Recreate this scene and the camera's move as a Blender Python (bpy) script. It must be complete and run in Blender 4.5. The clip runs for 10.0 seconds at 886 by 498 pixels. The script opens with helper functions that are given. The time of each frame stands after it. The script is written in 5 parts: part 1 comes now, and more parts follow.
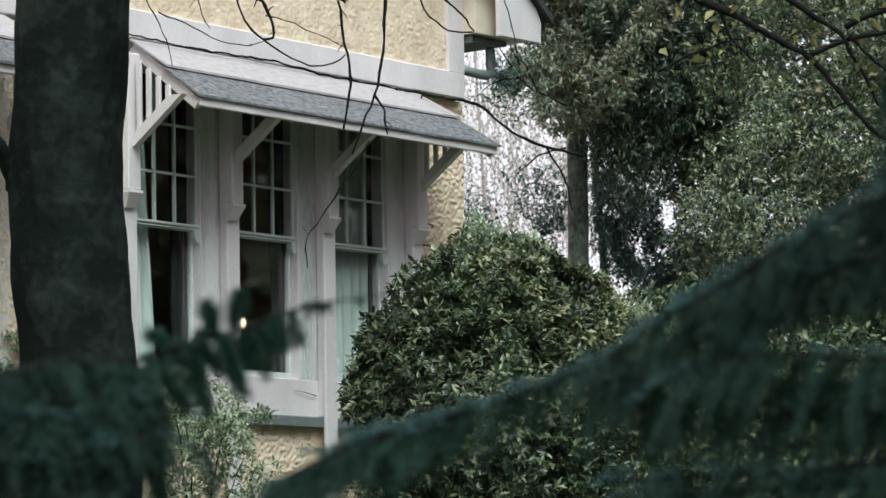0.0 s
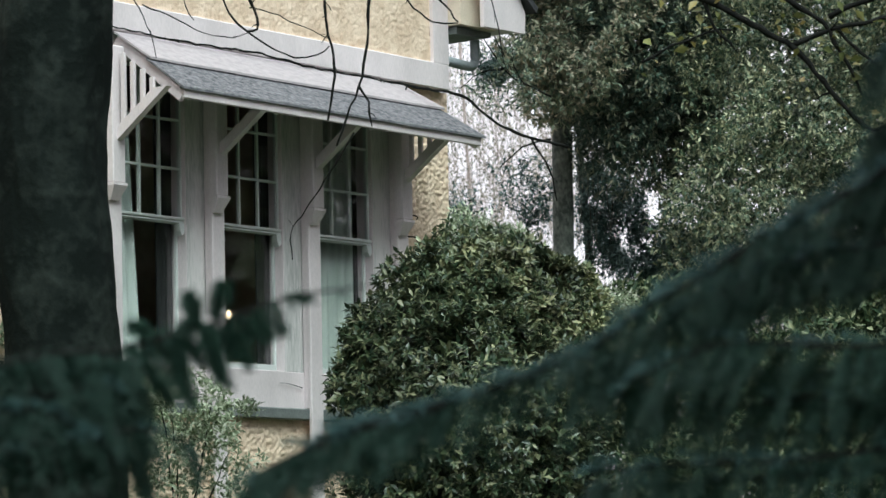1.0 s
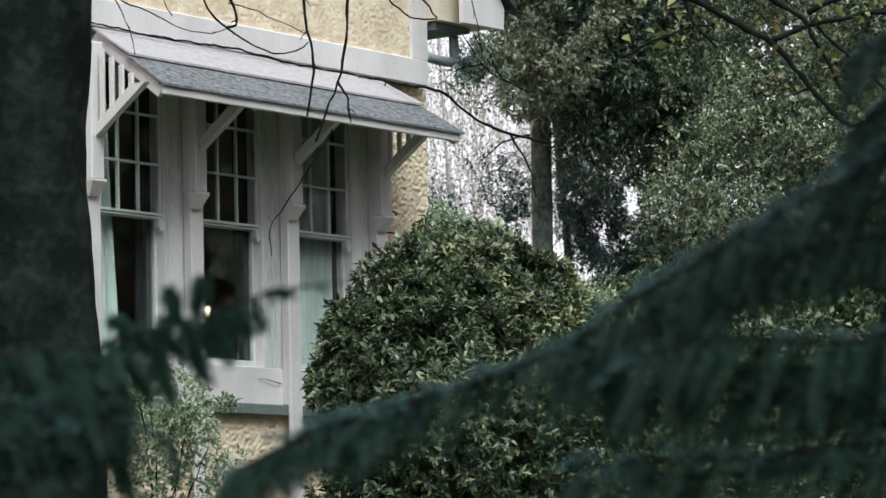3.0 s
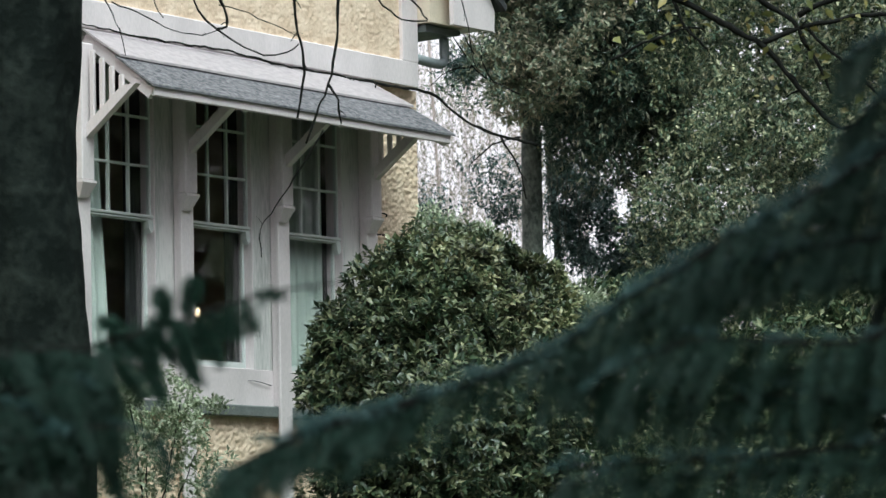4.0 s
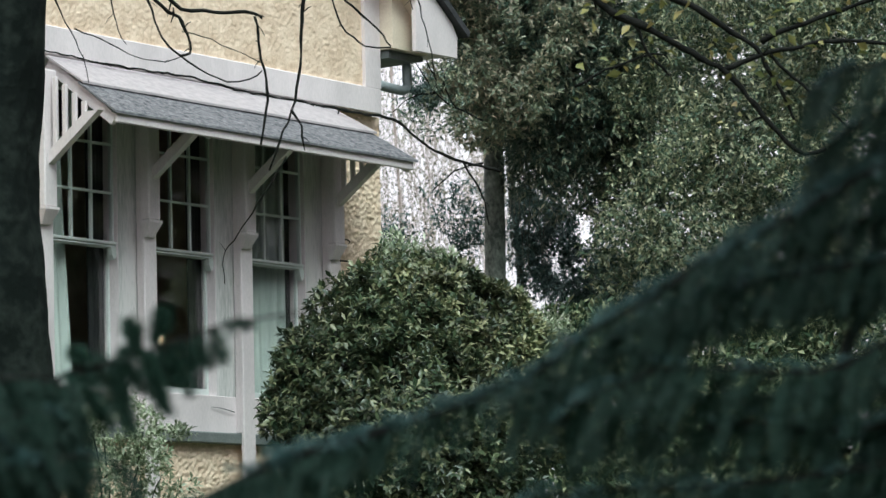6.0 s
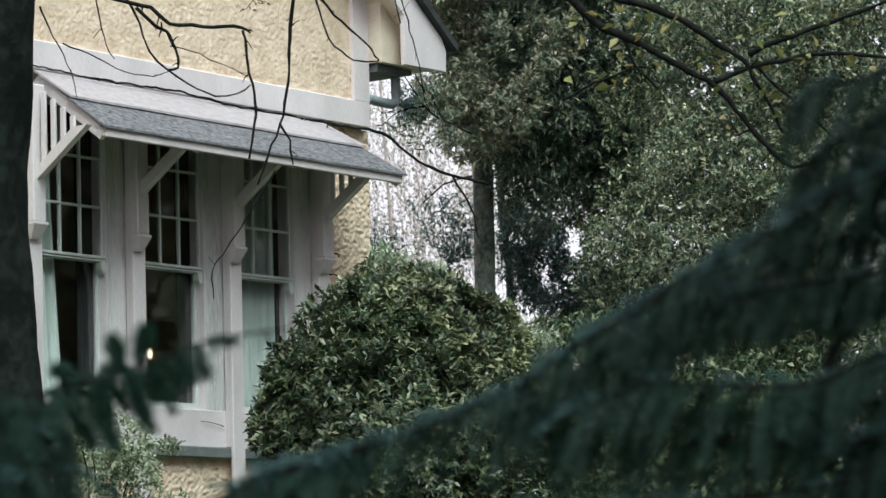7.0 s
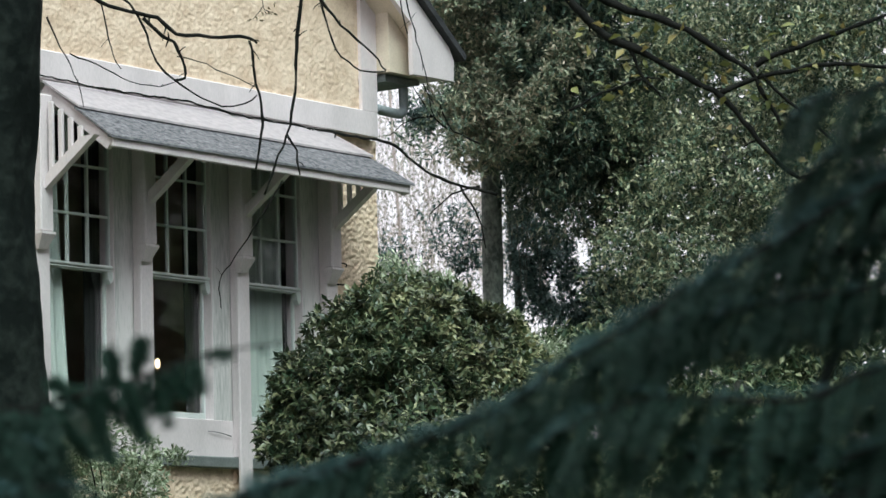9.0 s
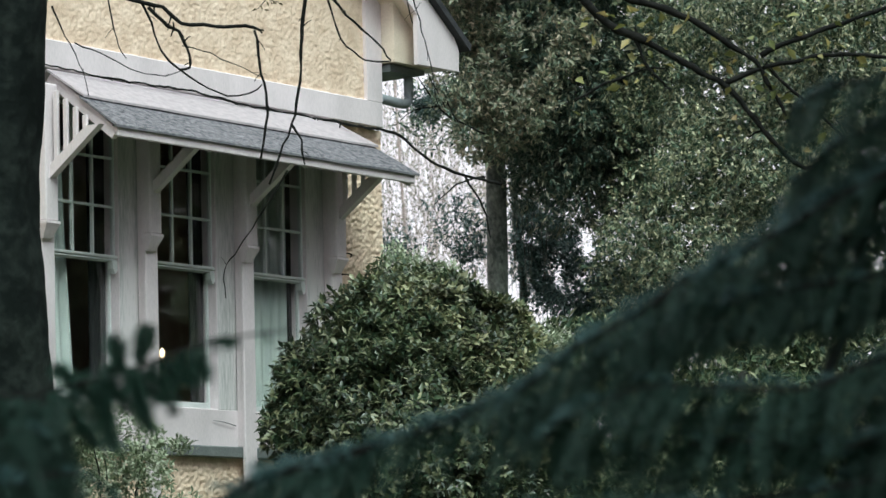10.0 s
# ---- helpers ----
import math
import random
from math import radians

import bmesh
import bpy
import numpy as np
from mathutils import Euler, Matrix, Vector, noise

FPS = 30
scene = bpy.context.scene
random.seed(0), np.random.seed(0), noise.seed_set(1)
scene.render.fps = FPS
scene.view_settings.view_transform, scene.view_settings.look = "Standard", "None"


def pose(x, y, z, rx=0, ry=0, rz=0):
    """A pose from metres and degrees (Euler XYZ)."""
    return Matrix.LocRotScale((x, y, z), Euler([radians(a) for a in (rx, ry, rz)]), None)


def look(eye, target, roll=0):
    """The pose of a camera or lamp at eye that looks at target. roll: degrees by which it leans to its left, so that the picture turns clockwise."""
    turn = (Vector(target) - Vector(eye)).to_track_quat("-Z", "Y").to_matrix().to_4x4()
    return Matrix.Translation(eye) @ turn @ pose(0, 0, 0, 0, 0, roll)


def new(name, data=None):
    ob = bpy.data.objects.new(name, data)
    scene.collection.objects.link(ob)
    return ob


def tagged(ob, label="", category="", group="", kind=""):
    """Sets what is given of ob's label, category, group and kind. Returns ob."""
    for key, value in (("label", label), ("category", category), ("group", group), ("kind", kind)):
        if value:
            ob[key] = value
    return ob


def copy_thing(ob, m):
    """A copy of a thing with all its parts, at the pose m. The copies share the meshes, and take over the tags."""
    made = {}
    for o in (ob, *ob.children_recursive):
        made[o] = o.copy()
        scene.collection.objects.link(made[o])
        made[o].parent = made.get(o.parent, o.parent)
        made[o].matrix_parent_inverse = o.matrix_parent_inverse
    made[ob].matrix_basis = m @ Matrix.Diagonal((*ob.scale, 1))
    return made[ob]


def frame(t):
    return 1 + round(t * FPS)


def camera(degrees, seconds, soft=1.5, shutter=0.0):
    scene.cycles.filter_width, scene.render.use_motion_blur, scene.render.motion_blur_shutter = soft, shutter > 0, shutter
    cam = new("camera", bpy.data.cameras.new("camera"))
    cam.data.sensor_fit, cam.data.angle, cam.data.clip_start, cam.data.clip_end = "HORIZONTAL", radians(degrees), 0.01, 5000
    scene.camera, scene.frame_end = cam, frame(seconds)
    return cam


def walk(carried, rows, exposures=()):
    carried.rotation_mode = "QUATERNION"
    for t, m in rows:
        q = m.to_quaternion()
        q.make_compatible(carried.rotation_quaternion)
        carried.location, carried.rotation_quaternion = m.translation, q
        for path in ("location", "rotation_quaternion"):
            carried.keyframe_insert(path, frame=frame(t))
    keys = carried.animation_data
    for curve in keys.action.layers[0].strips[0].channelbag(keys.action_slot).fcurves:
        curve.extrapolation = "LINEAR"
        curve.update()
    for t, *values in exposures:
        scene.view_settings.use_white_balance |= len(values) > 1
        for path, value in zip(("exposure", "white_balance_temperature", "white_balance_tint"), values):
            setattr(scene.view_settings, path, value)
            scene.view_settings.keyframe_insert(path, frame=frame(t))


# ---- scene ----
cam = camera(15.0, 10.0, soft=1.5)
cam.data.dof.use_dof = True
cam.data.dof.focus_distance = 23.0
cam.data.dof.aperture_fstop = 6.2
PATH = [
    (0.0, -17.2448, -15.0827, -0.6319, 96.269, -52.970, -1.043),
    (0.5, -17.2425, -15.0858, -0.6318, 96.213, -53.094, -1.161),
    (1.0, -17.2408, -15.0877, -0.6342, 96.122, -53.207, -1.293),
    (1.5, -17.2419, -15.0857, -0.6367, 96.050, -53.306, -1.347),
    (2.0, -17.2415, -15.0863, -0.6368, 96.027, -53.400, -1.413),
    (2.5, -17.2421, -15.0858, -0.6349, 96.041, -53.490, -1.393),
    (4.0, -17.2435, -15.0836, -0.6364, 96.079, -53.745, -1.305),
    (4.5, -17.2480, -15.0780, -0.6350, 96.153, -53.877, -1.263),
    (5.0, -17.2515, -15.0735, -0.6337, 96.277, -54.076, -1.273),
    (5.5, -17.2526, -15.0724, -0.6319, 96.383, -54.269, -1.342),
    (7.0, -17.2449, -15.0839, -0.6251, 96.707, -54.581, -1.639),
    (7.5, -17.2367, -15.0953, -0.6223, 96.773, -54.589, -1.688),
    (8.0, -17.2319, -15.1019, -0.6209, 96.815, -54.548, -1.675),
    (8.5, -17.2298, -15.1053, -0.6177, 96.847, -54.468, -1.590),
    (9.0, -17.2302, -15.1046, -0.6177, 96.864, -54.395, -1.580),
    (9.5, -17.2327, -15.1015, -0.6171, 96.814, -54.360, -1.513),
    (10.0, -17.2302, -15.1039, -0.6222, 96.707, -54.311, -1.478),
]
walk(cam, [(t, pose(x, y, z, rx, 0, rz) @ pose(0, 0, 0, 0, 0, roll)) for t, x, y, z, rx, rz, roll in PATH],
     exposures=[(0.0, 0.82, 5620, -15), (10.0, 0.82, 5620, -15)])

# ---- overcast sky and a wide, weak sun ----
world = bpy.data.worlds.new("overcast")
scene.world = world
world.use_nodes = True
wn, wl = world.node_tree.nodes, world.node_tree.links
sky = wn.new("ShaderNodeTexSky")
sky.sky_type, sky.sun_disc = "NISHITA", False
sky.sun_elevation, sky.sun_rotation = radians(55), radians(220)
sky.dust_density, sky.ozone_density = 3.0, 1.0
cloud = wn.new("ShaderNodeMix")
cloud.data_type = "RGBA"
cloud.inputs[0].default_value = 0.93
cloud.inputs[7].default_value = (10.2, 8.1, 8.8, 1)
wl.new(sky.outputs[0], cloud.inputs[6])
wl.new(cloud.outputs[2], wn["Background"].inputs[0])
wn["Background"].inputs[1].default_value = 0.082

sun_data = bpy.data.lights.new("sun", "SUN")
sun_data.energy, sun_data.angle, sun_data.color = 2.1, radians(38), (1.0, 0.95, 0.9)
sun = new("sun", sun_data)
sun.matrix_world = look((0, 0, 0), (0.42, 0.50, -0.95))


# ---- materials ----
def material(name, dark, light, scale=8.0, rough=0.7, bump=0.2, fine=60.0, spec=0.4, metal=0.0, stretch=(1, 1, 1), contrast=(0.35, 0.65)):
    m = bpy.data.materials.new(name)
    m.use_nodes = True
    n, l = m.node_tree.nodes, m.node_tree.links
    b = n["Principled BSDF"]
    co = n.new("ShaderNodeTexCoord")
    mp = n.new("ShaderNodeMapping")
    mp.inputs[3].default_value = stretch
    l.new(co.outputs["Object"], mp.inputs[0])
    big, small = n.new("ShaderNodeTexNoise"), n.new("ShaderNodeTexNoise")
    big.inputs["Scale"].default_value, small.inputs["Scale"].default_value = scale, fine
    big.inputs["Detail"].default_value, small.inputs["Detail"].default_value = 6, 4
    for t in (big, small):
        l.new(mp.outputs[0], t.inputs["Vector"])
    add = n.new("ShaderNodeMath")
    add.operation = "MULTIPLY_ADD"
    add.inputs[1].default_value = 0.35
    l.new(small.outputs[0], add.inputs[0])
    sub = n.new("ShaderNodeMath")
    sub.operation = "MULTIPLY"
    sub.inputs[1].default_value = 0.65
    l.new(big.outputs[0], sub.inputs[0])
    l.new(sub.outputs[0], add.inputs[2])
    ramp = n.new("ShaderNodeValToRGB")
    ramp.color_ramp.elements[0].position, ramp.color_ramp.elements[1].position = contrast
    ramp.color_ramp.elements[0].color = (*dark, 1)
    ramp.color_ramp.elements[1].color = (*light, 1)
    l.new(add.outputs[0], ramp.inputs[0])
    l.new(ramp.outputs[0], b.inputs["Base Color"])
    bp = n.new("ShaderNodeBump")
    bp.inputs["Strength"].default_value, bp.inputs["Distance"].default_value = bump, 0.01
    l.new(small.outputs[0], bp.inputs["Height"])
    l.new(bp.outputs[0], b.inputs["Normal"])
    b.inputs["Roughness"].default_value = rough
    b.inputs["Metallic"].default_value = metal
    b.inputs["Specular IOR Level"].default_value = spec
    return m


def leaf_material(name, colours, rough=0.4, translucent=0.2, spec=0.5):
    m = bpy.data.materials.new(name)
    m.use_nodes = True
    n, l = m.node_tree.nodes, m.node_tree.links
    b, out = n["Principled BSDF"], n["Material Output"]
    geo = n.new("ShaderNodeNewGeometry")
    ramp = n.new("ShaderNodeValToRGB")
    e = ramp.color_ramp.elements
    while len(e) < len(colours):
        e.new(0.5)
    for i, c in enumerate(colours):
        e[i].position = i / (len(colours) - 1)
        e[i].color = (*c, 1)
    l.new(geo.outputs["Random Per Island"], ramp.inputs[0])
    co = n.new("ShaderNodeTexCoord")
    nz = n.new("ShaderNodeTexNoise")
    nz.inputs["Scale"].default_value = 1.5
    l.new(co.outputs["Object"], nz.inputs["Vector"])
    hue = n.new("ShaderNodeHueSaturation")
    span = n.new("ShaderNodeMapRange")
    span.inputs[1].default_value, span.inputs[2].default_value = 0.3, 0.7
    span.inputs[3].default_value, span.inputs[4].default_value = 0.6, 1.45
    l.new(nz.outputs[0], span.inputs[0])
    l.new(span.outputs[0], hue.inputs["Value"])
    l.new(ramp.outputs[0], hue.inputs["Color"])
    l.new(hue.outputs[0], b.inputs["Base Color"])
    b.inputs["Roughness"].default_value = rough
    b.inputs["Specular IOR Level"].default_value = spec
    tr = n.new("ShaderNodeBsdfTranslucent")
    l.new(hue.outputs[0], tr.inputs[0])
    mix = n.new("ShaderNodeMixShader")
    mix.inputs[0].default_value = translucent
    l.new(b.outputs[0], mix.inputs[1])
    l.new(tr.outputs[0], mix.inputs[2])
    l.new(mix.outputs[0], out.inputs[0])
    return m


WHITE = material("white paint", (0.64, 0.58, 0.595), (0.83, 0.75, 0.77), 3.0, 0.5, 0.12, 90, stretch=(1, 1, 0.35))
# Streaks are weathering; the darker green grey paints in shade under the hood.
WHITE_WORN_SHADED = material("weathered white boards, hood shade in their green grey", (0.26, 0.29, 0.27), (0.765, 0.735, 0.735), 3.0, 0.6, 0.15, 40, stretch=(1.6, 1.6, 0.22), contrast=(0.27, 0.53))
ROUGHCAST = material("yellow roughcast render", (0.60, 0.45, 0.32), (0.88, 0.72, 0.565), 12.0, 0.9, 0.35, 75, contrast=(0.30, 0.62))
SLATE = material("grey mineral roofing", (0.070, 0.071, 0.084), (0.285, 0.275, 0.295), 32.0, 0.92, 0.6, 200, spec=0.2, stretch=(0.7, 1.2, 1.2), contrast=(0.36, 0.64))
APRON = material("pale weathered flashing", (0.34, 0.305, 0.325), (0.52, 0.465, 0.485), 22.0, 0.88, 0.3, 190, spec=0.15, stretch=(0.75, 1.2, 1.2), contrast=(0.28, 0.70))
ROOFDARK = material("dark roof tiles", (0.02, 0.022, 0.025), (0.06, 0.06, 0.065), 9.0, 0.7, 0.5)
TRIMGREY = material("grey green painted sill board", (0.10, 0.115, 0.115), (0.20, 0.215, 0.21), 5.0, 0.6, 0.3)
GUTTER = material("grey blue gutter", (0.22, 0.25, 0.27), (0.40, 0.43, 0.45), 6.0, 0.5, 0.2)
BARK = material("dark mossy bark", (0.009, 0.012, 0.011), (0.037, 0.045, 0.040), 3.2, 0.95, 0.5, 15, stretch=(1.0, 1.0, 1.1), spec=0.08, contrast=(0.46, 0.74))
BARK.node_tree.nodes["Bump"].inputs["Distance"].default_value = 0.02
SASH = material("pale grey green sash paint", (0.55, 0.58, 0.57), (0.74, 0.76, 0.75), 4.0, 0.5, 0.1, 90)
BARK_FAR = material("grey green bark", (0.045, 0.055, 0.048), (0.20, 0.215, 0.19), 8.0, 0.9, 0.8, 40, stretch=(1, 1, 0.7), contrast=(0.4, 0.62))
TWIG = material("dark twig bark", (0.005, 0.0055, 0.005), (0.019, 0.019, 0.017), 20.0, 0.9, 0.5, 90, spec=0.1)
# Green is picked so the unseen ground bounces green light under the hood.
SOIL = material("unseen ground, green to bounce light", (0.020, 0.032, 0.014), (0.085, 0.115, 0.050), 1.5, 0.95, 0.8, 25)
# Near-black colour carries the unlit room's darkness behind the glass.
ROOM = material("room surface, dimness put into its colour", (0.030, 0.034, 0.036), (0.062, 0.068, 0.070), 2.0, 0.9, 0.1)
CURTAIN = material("pale green curtain cloth", (0.40, 0.45, 0.425), (0.59, 0.64, 0.615), 3.0, 0.9, 0.2, 120, stretch=(6, 6, 0.4))
DRAPE = material("dark drape", (0.010, 0.011, 0.012), (0.026, 0.027, 0.029), 4.0, 0.9, 0.2, 80, stretch=(6, 6, 0.4))
BRASS = material("aged brass", (0.25, 0.17, 0.07), (0.45, 0.33, 0.15), 10.0, 0.35, 0.1, metal=1.0)

GLASS = bpy.data.materials.new("window glass")
GLASS.use_nodes = True
gn, gl = GLASS.node_tree.nodes, GLASS.node_tree.links
gp = gn["Principled BSDF"]
gp.inputs["Roughness"].default_value = 0.03
gp.inputs["IOR"].default_value = 1.5
gp.inputs["Transmission Weight"].default_value = 1.0
gp.inputs["Base Color"].default_value = (0.96, 0.96, 0.96, 1)

GLOW = bpy.data.materials.new("warm bulb")
GLOW.use_nodes = True
GLOW.node_tree.nodes["Principled BSDF"].inputs["Emission Color"].default_value = (1.0, 0.66, 0.42, 1)
GLOW.node_tree.nodes["Principled BSDF"].inputs["Emission Strength"].default_value = 3.0

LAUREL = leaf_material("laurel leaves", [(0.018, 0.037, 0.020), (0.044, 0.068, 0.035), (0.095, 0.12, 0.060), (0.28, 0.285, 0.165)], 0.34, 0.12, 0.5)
# Lighter copy of LAUREL: the light on the bush's top and right, as colour.
LAUREL_LIT = leaf_material("pale laurel leaves, stronger light put into their colour", [(0.054, 0.082, 0.040), (0.13, 0.158, 0.078), (0.27, 0.282, 0.15), (0.52, 0.50, 0.30)], 0.36, 0.18, 0.5)
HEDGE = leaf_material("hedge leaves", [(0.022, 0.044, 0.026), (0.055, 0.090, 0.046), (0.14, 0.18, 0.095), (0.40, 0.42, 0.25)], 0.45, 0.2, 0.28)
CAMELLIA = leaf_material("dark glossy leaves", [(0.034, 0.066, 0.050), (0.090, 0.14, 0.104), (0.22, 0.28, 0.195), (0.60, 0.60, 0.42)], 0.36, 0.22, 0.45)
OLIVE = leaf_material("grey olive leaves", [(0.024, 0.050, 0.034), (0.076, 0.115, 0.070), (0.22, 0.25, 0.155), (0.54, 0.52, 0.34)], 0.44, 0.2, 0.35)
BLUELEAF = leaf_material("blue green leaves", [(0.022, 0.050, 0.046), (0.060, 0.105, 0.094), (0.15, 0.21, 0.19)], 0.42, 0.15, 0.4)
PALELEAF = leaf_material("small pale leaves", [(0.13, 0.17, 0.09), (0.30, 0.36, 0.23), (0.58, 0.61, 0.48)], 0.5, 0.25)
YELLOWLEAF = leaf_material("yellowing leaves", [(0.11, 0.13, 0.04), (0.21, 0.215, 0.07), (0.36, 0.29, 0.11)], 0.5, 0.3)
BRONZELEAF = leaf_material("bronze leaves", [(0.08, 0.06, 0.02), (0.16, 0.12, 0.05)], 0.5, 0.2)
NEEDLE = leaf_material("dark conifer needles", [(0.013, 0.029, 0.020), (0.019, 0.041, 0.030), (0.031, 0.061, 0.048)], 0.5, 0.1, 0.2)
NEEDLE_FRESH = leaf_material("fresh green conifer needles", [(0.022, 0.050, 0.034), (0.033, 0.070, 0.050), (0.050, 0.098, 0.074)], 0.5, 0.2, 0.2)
# Lighter, bluer copy of NEEDLE that paints sky light on the bough tops.
NEEDLE_SKYLIT = leaf_material("conifer needles with sky light in their colour", [(0.035, 0.075, 0.070), (0.050, 0.100, 0.096), (0.080, 0.14, 0.14)], 0.45, 0.15, 0.3)
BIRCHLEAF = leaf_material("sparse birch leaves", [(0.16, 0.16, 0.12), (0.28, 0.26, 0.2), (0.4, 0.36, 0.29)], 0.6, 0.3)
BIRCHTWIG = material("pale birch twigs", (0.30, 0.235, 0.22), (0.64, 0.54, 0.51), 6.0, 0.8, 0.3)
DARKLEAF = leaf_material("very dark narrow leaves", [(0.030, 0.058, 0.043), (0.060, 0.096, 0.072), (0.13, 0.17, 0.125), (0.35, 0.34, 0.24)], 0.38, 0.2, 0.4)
# Bronze is the young leaves' own hue; the extra paleness paints in sunlight.
LITLEAF = leaf_material("pale bronze young leaves, sunlight put into their colour", [(0.075, 0.11, 0.08), (0.24, 0.27, 0.18), (0.50, 0.42, 0.32)], 0.42, 0.3)
CREAM = material("cream painted eave", (0.64, 0.55, 0.44), (0.82, 0.72, 0.59), 4.0, 0.55, 0.15)


# ---- builders ----
def mesh_object(name, verts, faces, mat, parent=None, label="", smooth=False):
    me = bpy.data.meshes.new(name)
    me.from_pydata([tuple(v) for v in verts], [], [tuple(f) for f in faces])
    me.materials.append(mat)
    if smooth:
        me.polygons.foreach_set("use_smooth", [True] * len(me.polygons))
    me.update()
    ob = new(name, me)
    if parent is not None:
        ob.parent = parent
    if label:
        ob["label"] = label
    return ob


def part(name, bm, mat, parent=None, label="", smooth=False):
    me = bpy.data.meshes.new(name)
    bmesh.ops.recalc_face_normals(bm, faces=bm.faces)
    bm.to_mesh(me)
    bm.free()
    me.materials.append(mat)
    if smooth:
        me.polygons.foreach_set("use_smooth", [True] * len(me.polygons))
    ob = new(name, me)
    if parent is not None:
        ob.parent = parent
    if label:
        ob["label"] = label
    return ob


def add_box(bm, x0, x1, y0, y1, z0, z1, bevel=0.004):
    made = bmesh.ops.create_cube(bm, size=1.0, matrix=Matrix.Translation(((x0 + x1) / 2, (y0 + y1) / 2, (z0 + z1) / 2)) @ Matrix.Diagonal((x1 - x0, y1 - y0, z1 - z0, 1)))
    if bevel:
        edges = list({e for v in made["verts"] for e in v.link_edges})
        bmesh.ops.bevel(bm, geom=edges, offset=bevel, segments=1, affect="EDGES")


def box(name, x0, x1, y0, y1, z0, z1, mat, parent=None, bevel=0.004, label=""):
    bm = bmesh.new()
    add_box(bm, x0, x1, y0, y1, z0, z1, bevel)
    return part(name, bm, mat, parent, label)


def add_beam(bm, a, b, w, h, side=(1, 0, 0), bevel=0.004):
    """A squared timber from a to b; w along side, h across."""
    a, b, s = Vector(a), Vector(b), Vector(side).normalized()
    d = (b - a)
    u = d.normalized().cross(s).normalized()
    m = Matrix((s, d.normalized(), u)).transposed().to_4x4()
    m.translation = (a + b) / 2
    made = bmesh.ops.create_cube(bm, size=1.0, matrix=m @ Matrix.Diagonal((w, d.length, h, 1)))
    if bevel:
        bmesh.ops.bevel(bm, geom=list({e for v in made["verts"] for e in v.link_edges}), offset=bevel, segments=1, affect="EDGES")


def prism(name, profile, axis, lo, hi, mat, parent=None, label=""):
    """A closed outline in (p, q), pushed along axis from lo to hi; axis x: (y, z), axis y: (x, z)."""
    put = (lambda p, q, s: (s, p, q)) if axis == "x" else (lambda p, q, s: (p, s, q))
    bm = bmesh.new()
    a = [bm.verts.new(put(p, q, lo)) for p, q in profile]
    b = [bm.verts.new(put(p, q, hi)) for p, q in profile]
    k = len(profile)
    bm.faces.new(a)
    bm.faces.new(list(reversed(b)))
    for i in range(k):
        bm.faces.new((a[i], b[i], b[(i + 1) % k], a[(i + 1) % k]))
    return part(name, bm, mat, parent, label)


def empty(name, at, label, category, group="", kind=""):
    ob = new(name)
    ob.location = at
    ob.empty_display_size = 0.1
    return tagged(ob, label, category, group, kind)


def smooth_path(points, step):
    """Catmull-Rom through the points."""
    p = [Vector(q) for q in points]
    p = [2 * p[0] - p[1]] + p + [2 * p[-1] - p[-2]]
    out = []
    for i in range(1, len(p) - 2):
        k = max(2, int((p[i + 1] - p[i]).length / step))
        for j in range(k):
            t = j / k
            a, b, c, d = p[i - 1], p[i], p[i + 1], p[i + 2]
            out.append(0.5 * (2 * b + (c - a) * t + (2 * a - 5 * b + 4 * c - d) * t * t + (3 * b - a - 3 * c + d) * t ** 3))
    out.append(p[-2])
    return out


def tube(V, F, pts, r0, r1, sides=6, knobs=0.0):
    base = len(V)
    n = len(pts)
    up = Vector((0.3, 0.2, 1)).normalized()
    for i, p in enumerate(pts):
        d = (pts[min(i + 1, n - 1)] - pts[max(i - 1, 0)]).normalized()
        s = d.cross(up)
        if s.length < 0.05:
            s = d.cross(Vector((1, 0, 0)))
        s.normalize()
        u = s.cross(d)
        r = r0 + (r1 - r0) * i / max(1, n - 1)
        if knobs:
            r *= 1 + knobs * noise.noise(p * 14)
        for k in range(sides):
            a = 2 * math.pi * k / sides
            V.append(p + s * (r * math.cos(a)) + u * (r * math.sin(a)))
    for i in range(n - 1):
        for k in range(sides):
            a, b = base + i * sides + k, base + i * sides + (k + 1) % sides
            F.append((a, b, b + sides, a + sides))
    F.append(tuple(base + k for k in range(sides))[::-1])
    F.append(tuple(base + (n - 1) * sides + k for k in range(sides)))


def unit(a):
    return a / np.maximum(np.linalg.norm(a, axis=1, keepdims=True), 1e-9)


def leaf_geometry(c, axis, nrm, length, width, fold=0.18):
    """Folded, pointed leaves: five corners and four faces each."""
    axis = unit(axis)
    side = unit(np.cross(axis, nrm))
    nrm = np.cross(side, axis)
    L, W = length[:, None], width[:, None]
    v = np.stack([c, c + axis * L * 0.45 + side * W * 0.5 + nrm * W * fold, c + axis * L * 0.5 - nrm * W * 0.05,
                  c + axis * L * 0.45 - side * W * 0.5 + nrm * W * fold, c + axis * L - nrm * L * 0.12], 1).reshape(-1, 3)
    k = (np.arange(len(c)) * 5)[:, None]
    f = np.stack([k + [0, 1, 2], k + [0, 2, 3], k + [1, 4, 2], k + [2, 4, 3]], 1).reshape(-1, 3)
    return v, f


